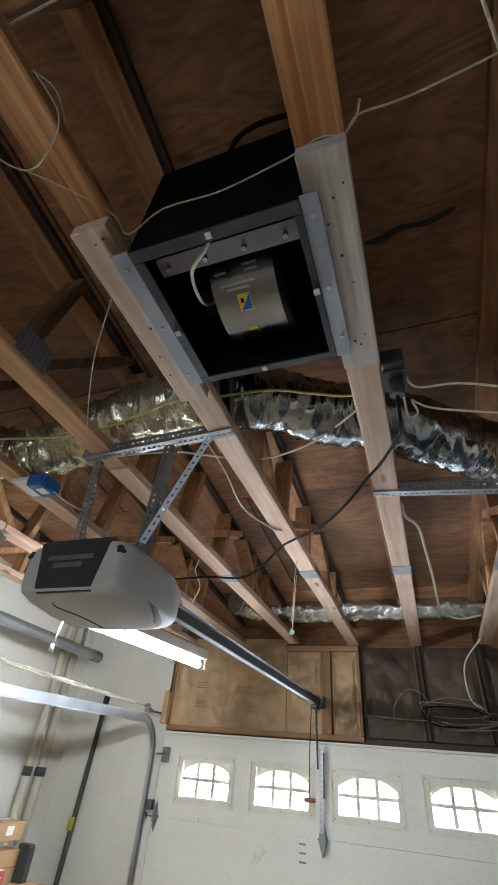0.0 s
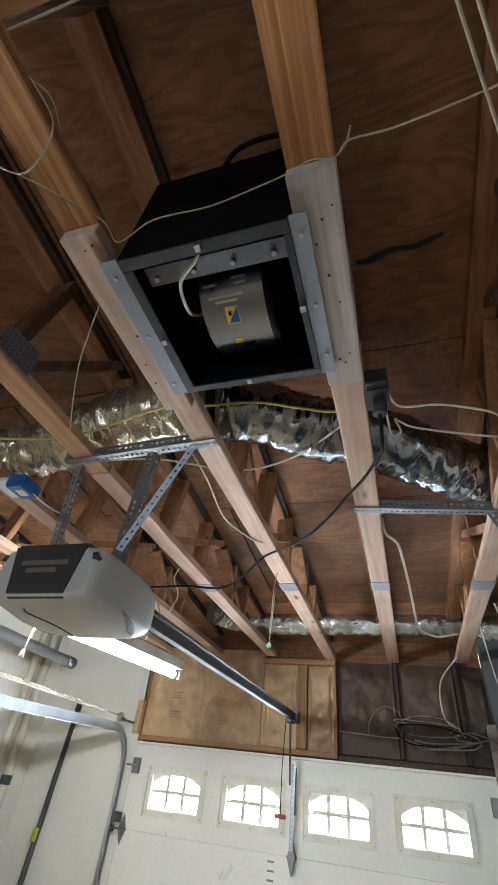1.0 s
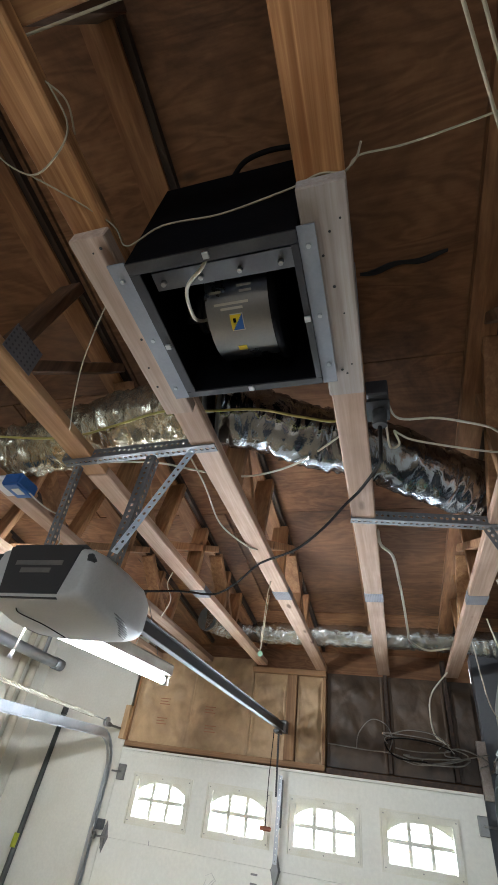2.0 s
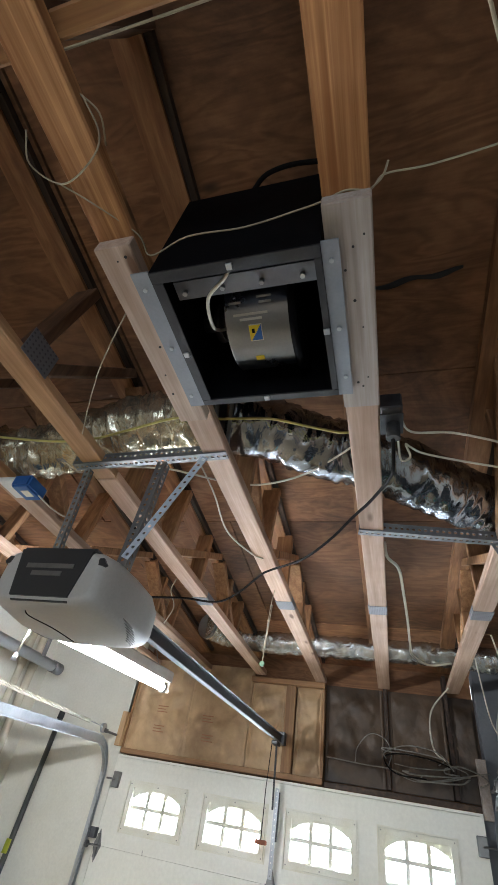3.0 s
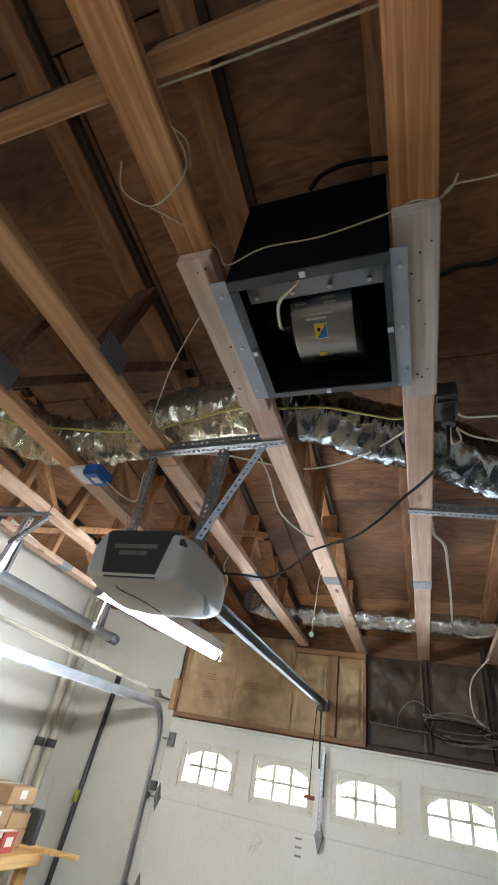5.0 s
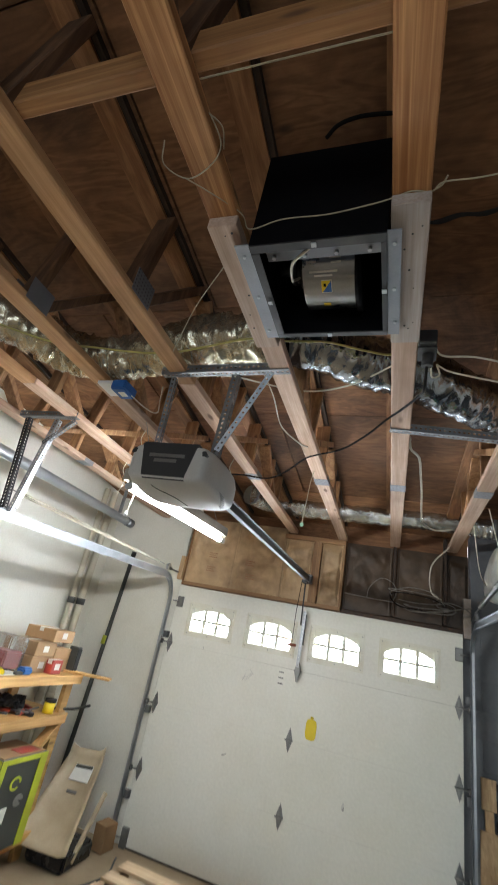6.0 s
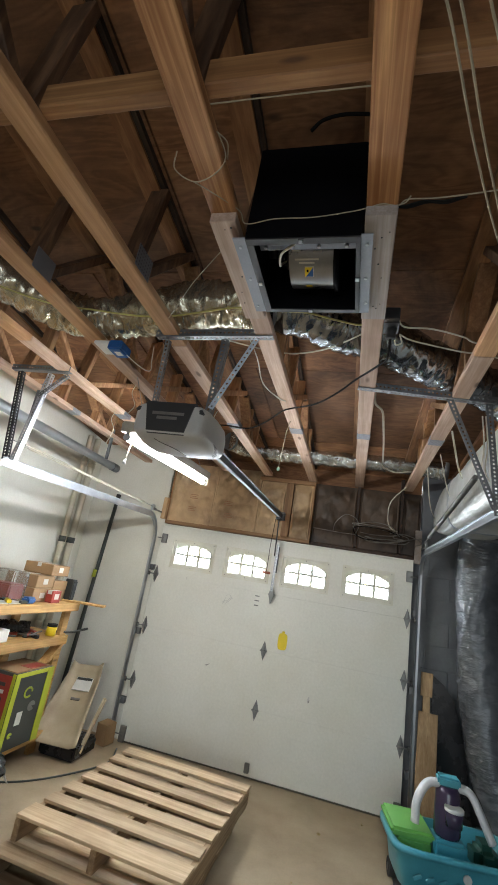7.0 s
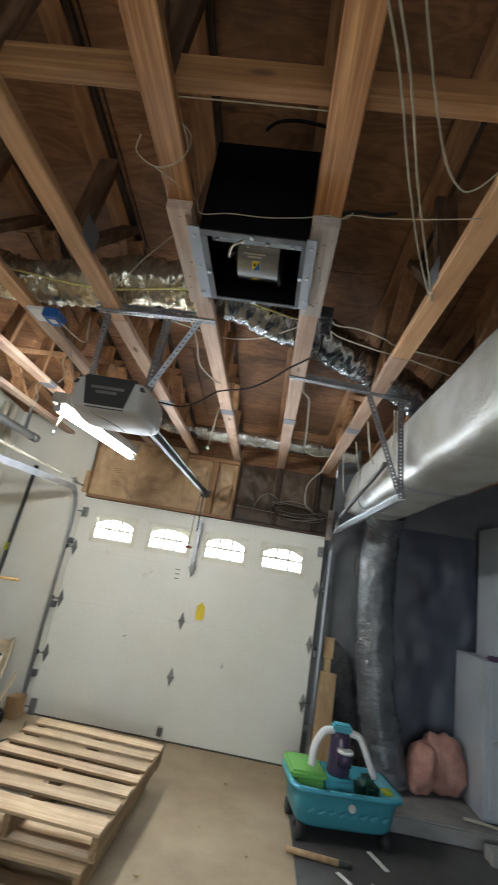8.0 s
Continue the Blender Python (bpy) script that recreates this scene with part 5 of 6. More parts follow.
# dusty moulded cover leaning in the corner
cov = thing("plastic_cover", (-2.15, 3.7, 0), "dusty beige moulded plastic machine cover leaning in the corner", "machine cover")
A, B, C, D = Vector((-2.33, 3.38, 0.13)), Vector((-1.90, 3.43, 0.13)), Vector((-2.07, 3.93, 0.62)), Vector((-2.38, 3.92, 0.59))
bm = bmesh.new()
g = []
nrm = (B - A).cross(D - A).normalized()
for i in range(13):
    row = []
    for j in range(17):
        u, w = i / 12, j / 16
        p = A.lerp(B, u).lerp(D.lerp(C, u), w)
        rim = max(0.0, 1 - 7 * min(u, 1 - u)) * 0.045 + max(0.0, 1 - 9 * (1 - w)) * 0.04 - 0.05 * math.sin(math.pi * w) * math.sin(math.pi * u)
        row.append(bm.verts.new(p + nrm * (rim + 0.03 * w)))
    g.append(row)
for i in range(12):
    for j in range(16):
        f = bm.faces.new((g[i][j], g[i + 1][j], g[i + 1][j + 1], g[i][j + 1]))
        f.smooth = True
part("shell", bm, M_HOIST, cov, "", 0.012)


def on_cover(u0, u1, w0, w1, off, mat, name, label=""):
    bm = bmesh.new()
    pts = []
    for u, w in ((u0, w0), (u1, w0), (u1, w1), (u0, w1)):
        pts.append(A.lerp(B, u).lerp(D.lerp(C, u), w) + nrm * (off + 0.03 * w))
    v = [bm.verts.new(p) for p in pts] + [bm.verts.new(p + nrm * 0.006) for p in pts]
    for f in ((0, 1, 2, 3), (7, 6, 5, 4), (0, 4, 5, 1), (1, 5, 6, 2), (2, 6, 7, 3), (3, 7, 4, 0)):
        bm.faces.new([v[i] for i in f])
    part(name, bm, mat, cov, label)


on_cover(0.28, 0.78, 0.68, 0.86, -0.012, M_PAPER, "rating_label", "cream label with dark bars")
on_cover(0.30, 0.76, 0.82, 0.85, -0.005, M_DKPRINT, "label_bar")
on_cover(0.38, 0.62, 0.56, 0.59, -0.022, M_HINGE, "handle_slot", "dark grip slot")
part("base", bbox(-2.30, -1.95, 3.50, 3.86, 0.001, 0.125, 0.02, 2), M_BAG, cov, "black base underneath")
part("side_strut", bbeam((-1.96, 3.60, 0.05), (-1.96, 3.86, 0.42), 0.03, 0.03), M_HOIST, cov)
solid("cardboard_scrap", bbeam((-1.98, 3.97, 0.09), (-1.95, 4.10, 0.10), 0.12, 0.18, r=0.002), M_CARD, "torn carton behind the machine cover", "box")
solid("floor_cable", sweep(bmesh.new(), spline([(-2.3, 2.85, 0.008), (-2.05, 3.05, 0.008), (-1.85, 3.35, 0.008), (-1.72, 3.7, 0.008), (-1.8, 4.0, 0.008)]), 0.007, 6), M_DKPRINT, "dusty dark cable snaking over the floor", "cable")

# pipes and pole in the corner
for x, y, r, lab in ((-2.83, 3.93, 0.036, "cream-painted vertical pipe in the corner"), (-2.845, 3.80, 0.03, "cream-painted thinner vertical pipe")):
    p = thing("wall_pipe", (x, y, 0), lab, "pipe", "corner pipes")
    part("pipe", cyl(bmesh.new(), (x, y, 0.0), (x, y, 2.95), r, seg=18, caps=False), M_PIPE, p)
    for z in (0.9, 1.75, 2.6):
        part("coupling", cyl(bmesh.new(), (x, y, z), (x, y, z + 0.06), r + 0.006, seg=18), M_PIPE if z != 1.75 else M_DKPRINT, p)
pole = thing("black_pole", (-2.58, 4.13, 0), "long black pole leaning beside the door", "pole")
part("shaft", cyl(bmesh.new(), (-2.60, 4.10, 0.0), (-2.545, 4.185, 2.32), 0.021, seg=14), M_DKPRINT, pole)
part("grip", cyl(bmesh.new(), (-2.545, 4.183, 2.3), (-2.543, 4.188, 2.38), 0.026, seg=14), M_SEAL, pole)
part("band", cyl(bmesh.new(), (-2.573, 4.141, 1.44), (-2.571, 4.144, 1.52), 0.0225, seg=14), M_LIME, pole, "lime band")
op_ = thing("overhead_pipe", (-2.27, 2.2, 2.55), "shiny galvanised pipe hung under the trusses", "pipe")
part("pipe", cyl(bmesh.new(), (-2.22, -1.0, 2.57), (-2.30, 3.50, 2.56), 0.037, seg=20), M_GALV, op_)
part("end_cap", cyl(bmesh.new(), (-2.30, 3.50, 2.56), (-2.302, 3.60, 2.56), 0.042, seg=20), M_GALV_D, op_)
for y in (0.4, 2.2, 3.3):
    part("hanger", bbox(-2.275, -2.25, y, y + 0.02, 2.585, CH_Z + 0.09, 0), M_GALV_D, op_)

# ---- dark side of the door ----
solid("kerb", bbox(1.30, WX1, 3.42, WY1 + 0.01, 0.0, 0.12, 0.012, 2), M_KERB, "worn concrete plinth along the block wall", "kerb", kind="structure")
mat_ = solid("floor_mat", bbox(0.60, 2.9, 0.6, 3.41, 0.001, 0.010, 0.003), M_MAT, "dirty black rubber mat on the floor", "mat")
solid("black_sheeting", rough_sheet(1.50, WX1 - 0.02, 0.125, 2.36, WY1 - 0.01, 0.03, 44, 40, 30, 0.012), M_SHEET, "black plastic sheeting hung over the block wall", "sheeting")
# visible block joints beside the door
for r in range(11):
    z = 0.2 * r
    for c in range(2):
        x0 = 0.87 + 0.4 * c - (0.2 if r % 2 else 0)
        a, d = max(x0, 0.802), min(x0 + 0.392, 1.52)
        if d - a > 0.05:
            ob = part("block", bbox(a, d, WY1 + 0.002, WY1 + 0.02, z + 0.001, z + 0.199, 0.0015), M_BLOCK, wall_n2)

pk = thing("leaning_plank", (0.86, 4.1, 0), "two pale boards leaning beside the door track", "board", "leaning boards")
part("wide_board", bbeam((0.875, 3.98, 0.0), (0.91, 4.17, 0.86), 0.16, 0.02, (0, 1, 0)), M_PLANK, pk)
part("narrow_board", bbeam((0.885, 4.03, 0.0), (0.895, 4.20, 1.00), 0.06, 0.02, (0, 1, 0)), M_PLANK, pk)
part("board_head", bbeam((0.893, 4.185, 0.98), (0.895, 4.20, 1.17), 0.10, 0.02, (0, 1, 0)), M_PLANK, pk)
bm = prism(bmesh.new(), [(0.93, 0.0), (1.27, 0.0), (1.24, 0.42), (1.19, 0.75), (1.11, 1.0), (1.03, 1.10), (0.94, 1.16)], 4.165, 4.205)
solid("foam_board", bm, M_BAG, "black foam panel leaning on the block wall", "panel")

# toy wagon
tb = thing("toy_wagon", (0.95, 3.2, 0.01), "teal plastic toy wagon filled with play things", "toy wagon")
bm = bmesh.new()
W = Matrix.Translation((0.925, 3.27, 0)) @ Matrix.Rotation(radians(8), 4, "Z") @ Matrix.Diagonal((0.93, 0.97, 0.88, 1.0))


def tub_ring(hx, hy, z, n=36, power=6.0):
    out = []
    for k in range(n):
        a = 2 * math.pi * k / n
        c, s = math.cos(a), math.sin(a)
        out.append(W @ Vector((hx * math.copysign(abs(c) ** (2 / power), c), hy * math.copysign(abs(s) ** (2 / power), s), z)))
    return out


rings = [tub_ring(0.34, 0.19, 0.11), tub_ring(0.37, 0.215, 0.14), tub_ring(0.395, 0.235, 0.30), tub_ring(0.415, 0.25, 0.365), tub_ring(0.43, 0.262, 0.375), tub_ring(0.43, 0.262, 0.355),
         tub_ring(0.44, 0.27, 0.352), tub_ring(0.44, 0.27, 0.38), tub_ring(0.40, 0.235, 0.385), tub_ring(0.37, 0.21, 0.17), tub_ring(0.33, 0.18, 0.13)]
part("tub", loft(bm, rings), M_TEAL, tb)
for i in range(8):
    p = W @ Vector((-0.28 + 0.08 * i, -0.236, 0.235))
    part("rib", bbeam(p - Vector((0.022, 0.004, 0.012)), p + Vector((0.022, -0.004, 0.012)), 0.014, 0.02), M_TEAL, tb)
p = W @ Vector((0.02, -0.246, 0.29))
part("badge", cyl(bmesh.new(), p, p + Vector((0.002, -0.012, 0)), 0.024, seg=16), M_PAPER, tb, "faded round badge")
for x, y in ((-0.33, -0.16), (0.33, -0.16), (-0.33, 0.16), (0.33, 0.16)):
    p0, p1 = W @ Vector((x - 0.03, y, 0.062)), W @ Vector((x + 0.03, y, 0.062))
    wh = part("wheel", cyl(bmesh.new(), p0, p1, 0.052, seg=22), M_SEAL, tb, "black wheel")
    part("hub_cap", cyl(bmesh.new(), p0 - Vector((0.004, 0, 0)), p1 + Vector((0.004, 0, 0)), 0.02, seg=14), M_DKPRINT, wh)
lid = thing("toy_tray", (0.72, 3.4, 0.386), "bright green moulded toy tray lying over the wagon's end", "toy")
part("tray_plate", bbox(-0.425, -0.14, -0.13, 0.22, 0.387, 0.44, 0.016, 3, W), M_GREEN, lid)
part("tray_step", bbox(-0.385, -0.16, -0.128, -0.03, 0.30, 0.386, 0.010, 2, W), M_GREEN, lid, "green front skirt of the tray")
bl = thing("teal_block", (0.98, 3.25, 0.16), "teal plastic toy block in the wagon", "toy")
part("block", bbox(-0.15, 0.07, -0.14, 0.03, 0.155, 0.424, 0.02, 3, W), M_TEAL, bl)
bo = thing("play_bottle", (1.0, 3.25, 0.46), "dark purple bottle toy with white curved arms and a teal cap", "toy")
BC = W @ Vector((-0.04, -0.05, -0.085))
part("bottle", loft(bmesh.new(), [[(BC.x + r * math.cos(a), BC.y + r * math.sin(a), z) for a in (2 * math.pi * k / 20 for k in range(20))]
                                  for z, r in ((0.376, 0.075), (0.395, 0.082), (0.515, 0.08), (0.615, 0.075), (0.650, 0.062))]), M_PURPLE, bo)
part("cap", bbox(BC.x - 0.07, BC.x + 0.07, BC.y - 0.05, BC.y + 0.05, 0.650, 0.700, 0.012, 2), M_TEAL, bo, "teal cap")
part("cup", cyl(bmesh.new(), (BC.x + 0.02, BC.y - 0.10, 0.465), (BC.x + 0.02, BC.y - 0.10, 0.555), 0.048, 0.055, seg=20), M_PURPLE, bo, "small purple cup")
part("cup_rim", cyl(bmesh.new(), (BC.x + 0.02, BC.y - 0.10, 0.547), (BC.x + 0.02, BC.y - 0.10, 0.565), 0.057, seg=20), M_WHITE, bo, "white cup rim")
for s in (-1, 1):
    pts = [(BC.x + s * 0.05, BC.y, 0.650), (BC.x + s * 0.13, BC.y - 0.02, 0.635), (BC.x + s * 0.19, BC.y - 0.04, 0.535), (BC.x + s * (0.20 if s < 0 else 0.25), BC.y - 0.05, 0.415)]
    part("curved_arm", sweep(bmesh.new(), spline(pts), lambda i, a: 0.034 * (0.7 + 0.3 * math.cos(a) ** 2), 12), M_WHITE, bo, "white curved plastic arm")
solid("green_scoop", bbox(0.16, 0.33, -0.05, 0.16, 0.20, 0.40, 0.05, 3, W), painted("dark_green_plastic", (0.02, 0.09, 0.06), 0.4), "dark green rounded toy in the wagon", "toy")
solid("yellow_toy", bbox(0.27, 0.36, -0.20, -0.12, 0.381, 0.41, 0.012, 2, W), M_LIME, "small pale yellow toy on the wagon's rim", "toy")

st = thing("wooden_stick", (0.74, 2.86, 0.012), "pale round stick with a dark end on the mat", "stick")
part("shaft", cyl(bmesh.new(), (0.55, 2.88, 0.030), (0.88, 2.85, 0.028), 0.018, seg=12), M_PLANK, st)
part("dark_end", cyl(bmesh.new(), (0.88, 2.85, 0.028), (0.96, 2.845, 0.028), 0.017, seg=12), M_DKPRINT, st, "dark end")
for p0, p1, lab in (((1.05, 2.70, 0.025), (1.25, 2.55, 0.025), "pale grey rod lying on the mat"), ((0.86, 2.62, 0.025), (0.98, 2.58, 0.025), "short white rod on the mat")):
    solid("loose_rod", cyl(bmesh.new(), p0, p1, 0.016, seg=10), M_PIPE, lab, "rod", "loose rods")

# rolled pink insulation
for cx, cy, rx, rz, tilt, seed in ((1.735, 3.90, 0.12, 0.205, 14, 1.0), (1.92, 3.93, 0.18, 0.245, -10, 4.0)):
    bm = bmesh.new()
    bmesh.ops.create_icosphere(bm, subdivisions=4, radius=1.0)
    R = Matrix.Rotation(radians(tilt), 4, "Y")
    for q in bm.verts:
        n = noise.fractal(q.co * 1.8 + Vector((seed, 0, 0)), 1.0, 2.0, 4)
        s = q.co.copy()
        s = Vector([math.copysign(abs(c) ** 0.86, c) for c in s])
        crease = -0.16 * math.exp(-((s.x * 3.2) ** 2)) if rx > 0.15 else 0.0
        q.co = R @ Vector((s.x * rx, s.y * 0.15, s.z * rz)) * (1 + 0.14 * n + crease) + Vector((cx, cy, 0.12 + rz * 0.97))
        q.co.z = max(0.121, q.co.z)
    for f in bm.faces:
        f.smooth = True
    solid("insulation_roll", bm, M_PINK, "bundled pink glass-wool insulation on the plinth", "insulation", "pink insulation rolls")

fu = thing("furnace_cabinet", (2.6, 3.85, 0.12), "blue-grey sheet-metal furnace cabinet against the wall", "furnace")
part("cabinet", bbox(2.11, 2.86, 3.60, 4.18, 0.121, 1.275, 0.008, 2), M_CABINET, fu)
part("access_panel", bbox(2.16, 2.81, 3.592, 3.60, 0.2, 0.72, 0.003), M_CABINET, fu, "removable panel")
part("access_panel", bbox(2.16, 2.81, 3.592, 3.60, 0.76, 1.23, 0.003), M_CABINET, fu, "removable panel")
part("latch", bbox(2.19, 2.23, 3.58, 3.592, 0.66, 0.69, 0.002), M_GALV, fu)
pl = thing("plenum_duct", (2.6, 3.9, 1.30), "grey sheet-metal plenum rising from the furnace", "duct")
part("plenum", bbox(2.27, 2.80, 3.72, 4.12, 1.276, 2.45, 0.006), M_CABINET, pl)
solid("purple_rag", bbox(2.16, 2.46, 3.615, 3.71, 1.276, 1.315, 0.014, 2), painted("purple_cloth", (0.10, 0.06, 0.12), 0.9), "folded dark purple rag on the furnace", "rag")
wire("gas_line", [(1.95, 3.56, 0.135), (2.05, 3.53, 0.14), (2.25, 3.50, 0.135), (2.7, 3.48, 0.135)], 0.012, M_PIPE, "pale flexible line on the plinth")
solid("grey_brick", bbox(2.00, 2.32, 3.22, 3.34, 0.011, 0.10, 0.008), M_KERB, "grey concrete brick on the mat", "brick")

# ---- small things under the roof ----
bb = thing("blue_junction_box", (-1.215, 1.5, 2.80), "blue plastic box with a white side fixed under a chord", "junction box")
part("box_body", bbox(-1.205, -1.12, 1.42, 1.53, 2.75, CH_Z - 0.001, 0.008, 2), M_BLUE, bb)
part("cover", bbox(-1.30, -1.206, 1.43, 1.56, 2.786, CH_Z - 0.001, 0.004), M_WHITE, bb, "white cover")
part("sticker", bbox(-1.175, -1.14, 1.455, 1.495, 2.7475, 2.75, 0), M_PAPER, bb, "pale square sticker")
wire("white_cable", [(-1.13, 1.50, 2.76), (-1.07, 1.53, 2.72), (-1.035, 1.58, 2.71), (-1.03, 1.62, 2.735), (-1.05, 1.64, 2.80), (-1.06, 1.64, 2.90)], 0.003, M_CABLE_W, "pale wire looping from the blue box")
jb = thing("outlet_box", (0.24, 1.22, 2.83), "dark metal outlet box on a chord with a black plug", "outlet")
part("box_body", bbox(0.207, 0.266, 1.18, 1.285, 2.80, 2.855, 0.004), M_BLACKW, jb)
part("plug", cyl(bmesh.new(), (0.24, 1.25, 2.80), (0.238, 1.26, 2.755), 0.02, seg=12), M_SEAL, jb, "black plug")
part("face_plate", bbox(0.205, 0.268, 1.205, 1.287, 2.796, 2.80, 0.001), M_BLACKW, jb)

wire("twine", [(-0.29, 0.37, 2.83), (-0.262, 0.41, 2.83), (-0.275, 0.46, 2.83)], 0.0019, M_TWINE, "loose end of pale twine on a chord", "twine")
wire("twine", [(-0.40, 0.40, 2.80), (-0.425, 0.45, 2.795), (-0.38, 0.495, 2.795), (-0.31, 0.475, 2.797), (-0.272, 0.44, 2.815), (-0.28, 0.38, 2.83)], 0.0018, M_TWINE, "loop of pale twine hanging round a chord", "twine")
wire("twine", [(-0.385, 0.495, 2.797), (-0.34, 0.54, 2.80), (-0.276, 0.62, 2.81), (-0.262, 0.665, 2.80), (-0.16, 0.635, 2.785), (-0.04, 0.64, 2.79), (0.07, 0.63, 2.795), (0.115, 0.625, 2.80), (0.16, 0.615, 2.803),
               (0.205, 0.62, 2.80), (0.23, 0.60, 2.80), (0.31, 0.60, 2.80), (0.45, 0.585, 2.80), (0.62, 0.56, 2.803)], 0.0019, M_TWINE, "pale twine strung across the fan cabinet", "twine")
wire("twine", [(0.205, 0.62, 2.80), (0.225, 0.60, 2.79), (0.235, 0.575, 2.785)], 0.002, M_TWINE, "knotted end of pale twine", "twine")
wire("twine", [(-0.385, 0.79, 2.803), (-0.46, 0.86, 2.795), (-0.55, 0.95, 2.79), (-0.66, 1.08, 2.79), (-0.765, 1.21, 2.803)], 0.0018, M_TWINE, "slack pale twine between two chords", "twine")
for d in (0.0, 0.022):
    wire("hanging_twine", [(0.05 + d, -0.30, 2.80), (0.16 + d, -0.05, 2.74), (0.25 + d, 0.13, 2.72), (0.35 + d, 0.385, 2.725), (0.48 + d, 0.69, 2.75), (0.62 + d * 0.3, 0.98, 2.803)], 0.0026, M_TWINE,
         "slack pale rope under the chords", "rope")
wire("hanging_twine", [(0.20, -0.15, 2.80), (0.26, 0.01, 2.74), (0.39, 0.27, 2.72), (0.47, 0.38, 2.72), (0.53, 0.40, 2.735), (0.62, 0.33, 2.803)], 0.0026, M_TWINE, "drooping loop of pale rope", "rope")
wire("brace_cord", [(-0.31, 0.318, 2.846), (-0.1, 0.319, 2.849), (0.12, 0.318, 2.846)], 0.0022, M_TWINE, "pale cord along the brace", "cord")
wire("yellow_cable", [(-1.8, 1.05, 2.92), (-1.5, 1.25, 2.91), (-1.26, 1.30, 2.905), (-1.02, 1.34, 2.90), (-0.84, 1.34, 2.9), (-0.65, 1.30, 2.90), (-0.45, 1.26, 2.90), (-0.3, 1.28, 2.899), (-0.14, 1.30, 2.905), (0.0, 1.35, 2.9), (0.12, 1.38, 2.899), (0.24, 1.26, 2.87)],
     0.0045, M_CABLE_Y, "yellow electrical cable along the foil duct", "cable")
wire("white_cable", [(0.26, 1.27, 2.87), (0.30, 1.40, 2.905), (0.42, 1.42, 2.91), (0.56, 1.47, 2.905), (0.65, 1.52, 2.90), (1.0, 1.6, 2.90)], 0.0038, M_CABLE_W, "pale electrical cable from the outlet box")
wire("white_cable", [(0.255, 1.28, 2.85), (0.262, 1.44, 2.885), (0.272, 1.52, 2.885), (0.30, 1.51, 2.89), (0.285, 1.45, 2.895), (0.30, 1.47, 2.9), (0.36, 1.52, 2.905), (0.57, 1.59, 2.90), (0.7, 1.62, 2.90), (1.0, 1.75, 2.9)], 0.0038, M_CABLE_W, "looped pale electrical cable")
wire("white_cable", [(-0.9, 1.50, 2.90), (-0.61, 1.51, 2.88), (-0.49, 1.55, 2.875), (-0.37, 1.63, 2.892), (-0.23, 1.62, 2.872), (-0.06, 1.56, 2.87), (0.09, 1.46, 2.885), (0.16, 1.40, 2.899)], 0.0038, M_CABLE_W, "pale cable hanging under the foil duct")
wire("power_cord", [(0.238, 1.26, 2.76), (0.235, 1.33, 2.71), (0.225, 1.42, 2.735), (0.16, 1.62, 2.785), (0.10, 1.72, 2.79), (0.0, 1.85, 2.765), (-0.13, 2.0, 2.755), (-0.30, 2.18, 2.79), (-0.38, 2.26, 2.795), (-0.50, 2.35, 2.745), (-0.62, 2.38, 2.70), (-0.76, 2.30, 2.68),
                    (-0.80, 2.10, 2.60), (-0.74, 1.80, 2.48), (-0.70, 1.60, 2.40), (-0.68, 1.52, 2.385)], 0.0052, M_CABLE_B, "black power cord drooping to the door opener", "cord", 8)
wire("white_cable", [(0.206, 2.05, 2.87), (0.215, 2.11, 2.83), (0.262, 2.23, 2.835), (0.285, 2.5, 2.85), (0.31, 2.85, 2.85), (0.335, 3.3, 2.86), (0.36, 3.60, 2.875), (0.47, 3.77, 2.87), (0.62, 3.80, 2.90)], 0.0068, M_CABLE_W, "thick pale cable drooping between trusses", "cable", 8)
wire("thin_cable", [(-0.46, 1.42, 2.9), (-0.42, 1.6, 2.83), (-0.43, 1.85, 2.80), (-0.37, 2.05, 2.80), (-0.33, 2.1, 2.803)], 0.0035, M_CABLE_W, "thin pale cable looping beside a chord")
wire("twine", [(-0.345, 2.45, 2.803), (-0.37, 2.5, 2.74), (-0.39, 2.55, 2.62), (-0.415, 2.62, 2.55)], 0.0022, M_TWINE, "thin twine hanging from a chord", "twine")
M_TAG = painted("pale_green_tag", (0.22, 0.36, 0.24), 0.5)
gt = thing("green_tag", (-0.42, 2.65, 2.49), "small green tag on a hanging twine", "tag")
part("tag", cyl(bmesh.new(), (-0.42, 2.648, 2.50), (-0.42, 2.655, 2.50), 0.013, seg=14), M_TAG, gt)
part("twine", cyl(bmesh.new(), (-0.40, 2.65, 2.803), (-0.42, 2.65, 2.512), 0.0025, seg=6), M_TWINE, gt)
for i, (y, x) in enumerate(((1.98, -1.32), (2.35, -0.86), (2.55, -1.80), (3.0, -1.36))):
    wire("dangling_wire", [(x, y, 2.80), (x - 0.02, y + 0.01, 2.74), (x + 0.015, y + 0.02, 2.66), (x - 0.01, y + 0.01, 2.60 - 0.03 * i)], 0.003, M_CABLE_W, "short pale wire dangling from a chord", "wire", 5)
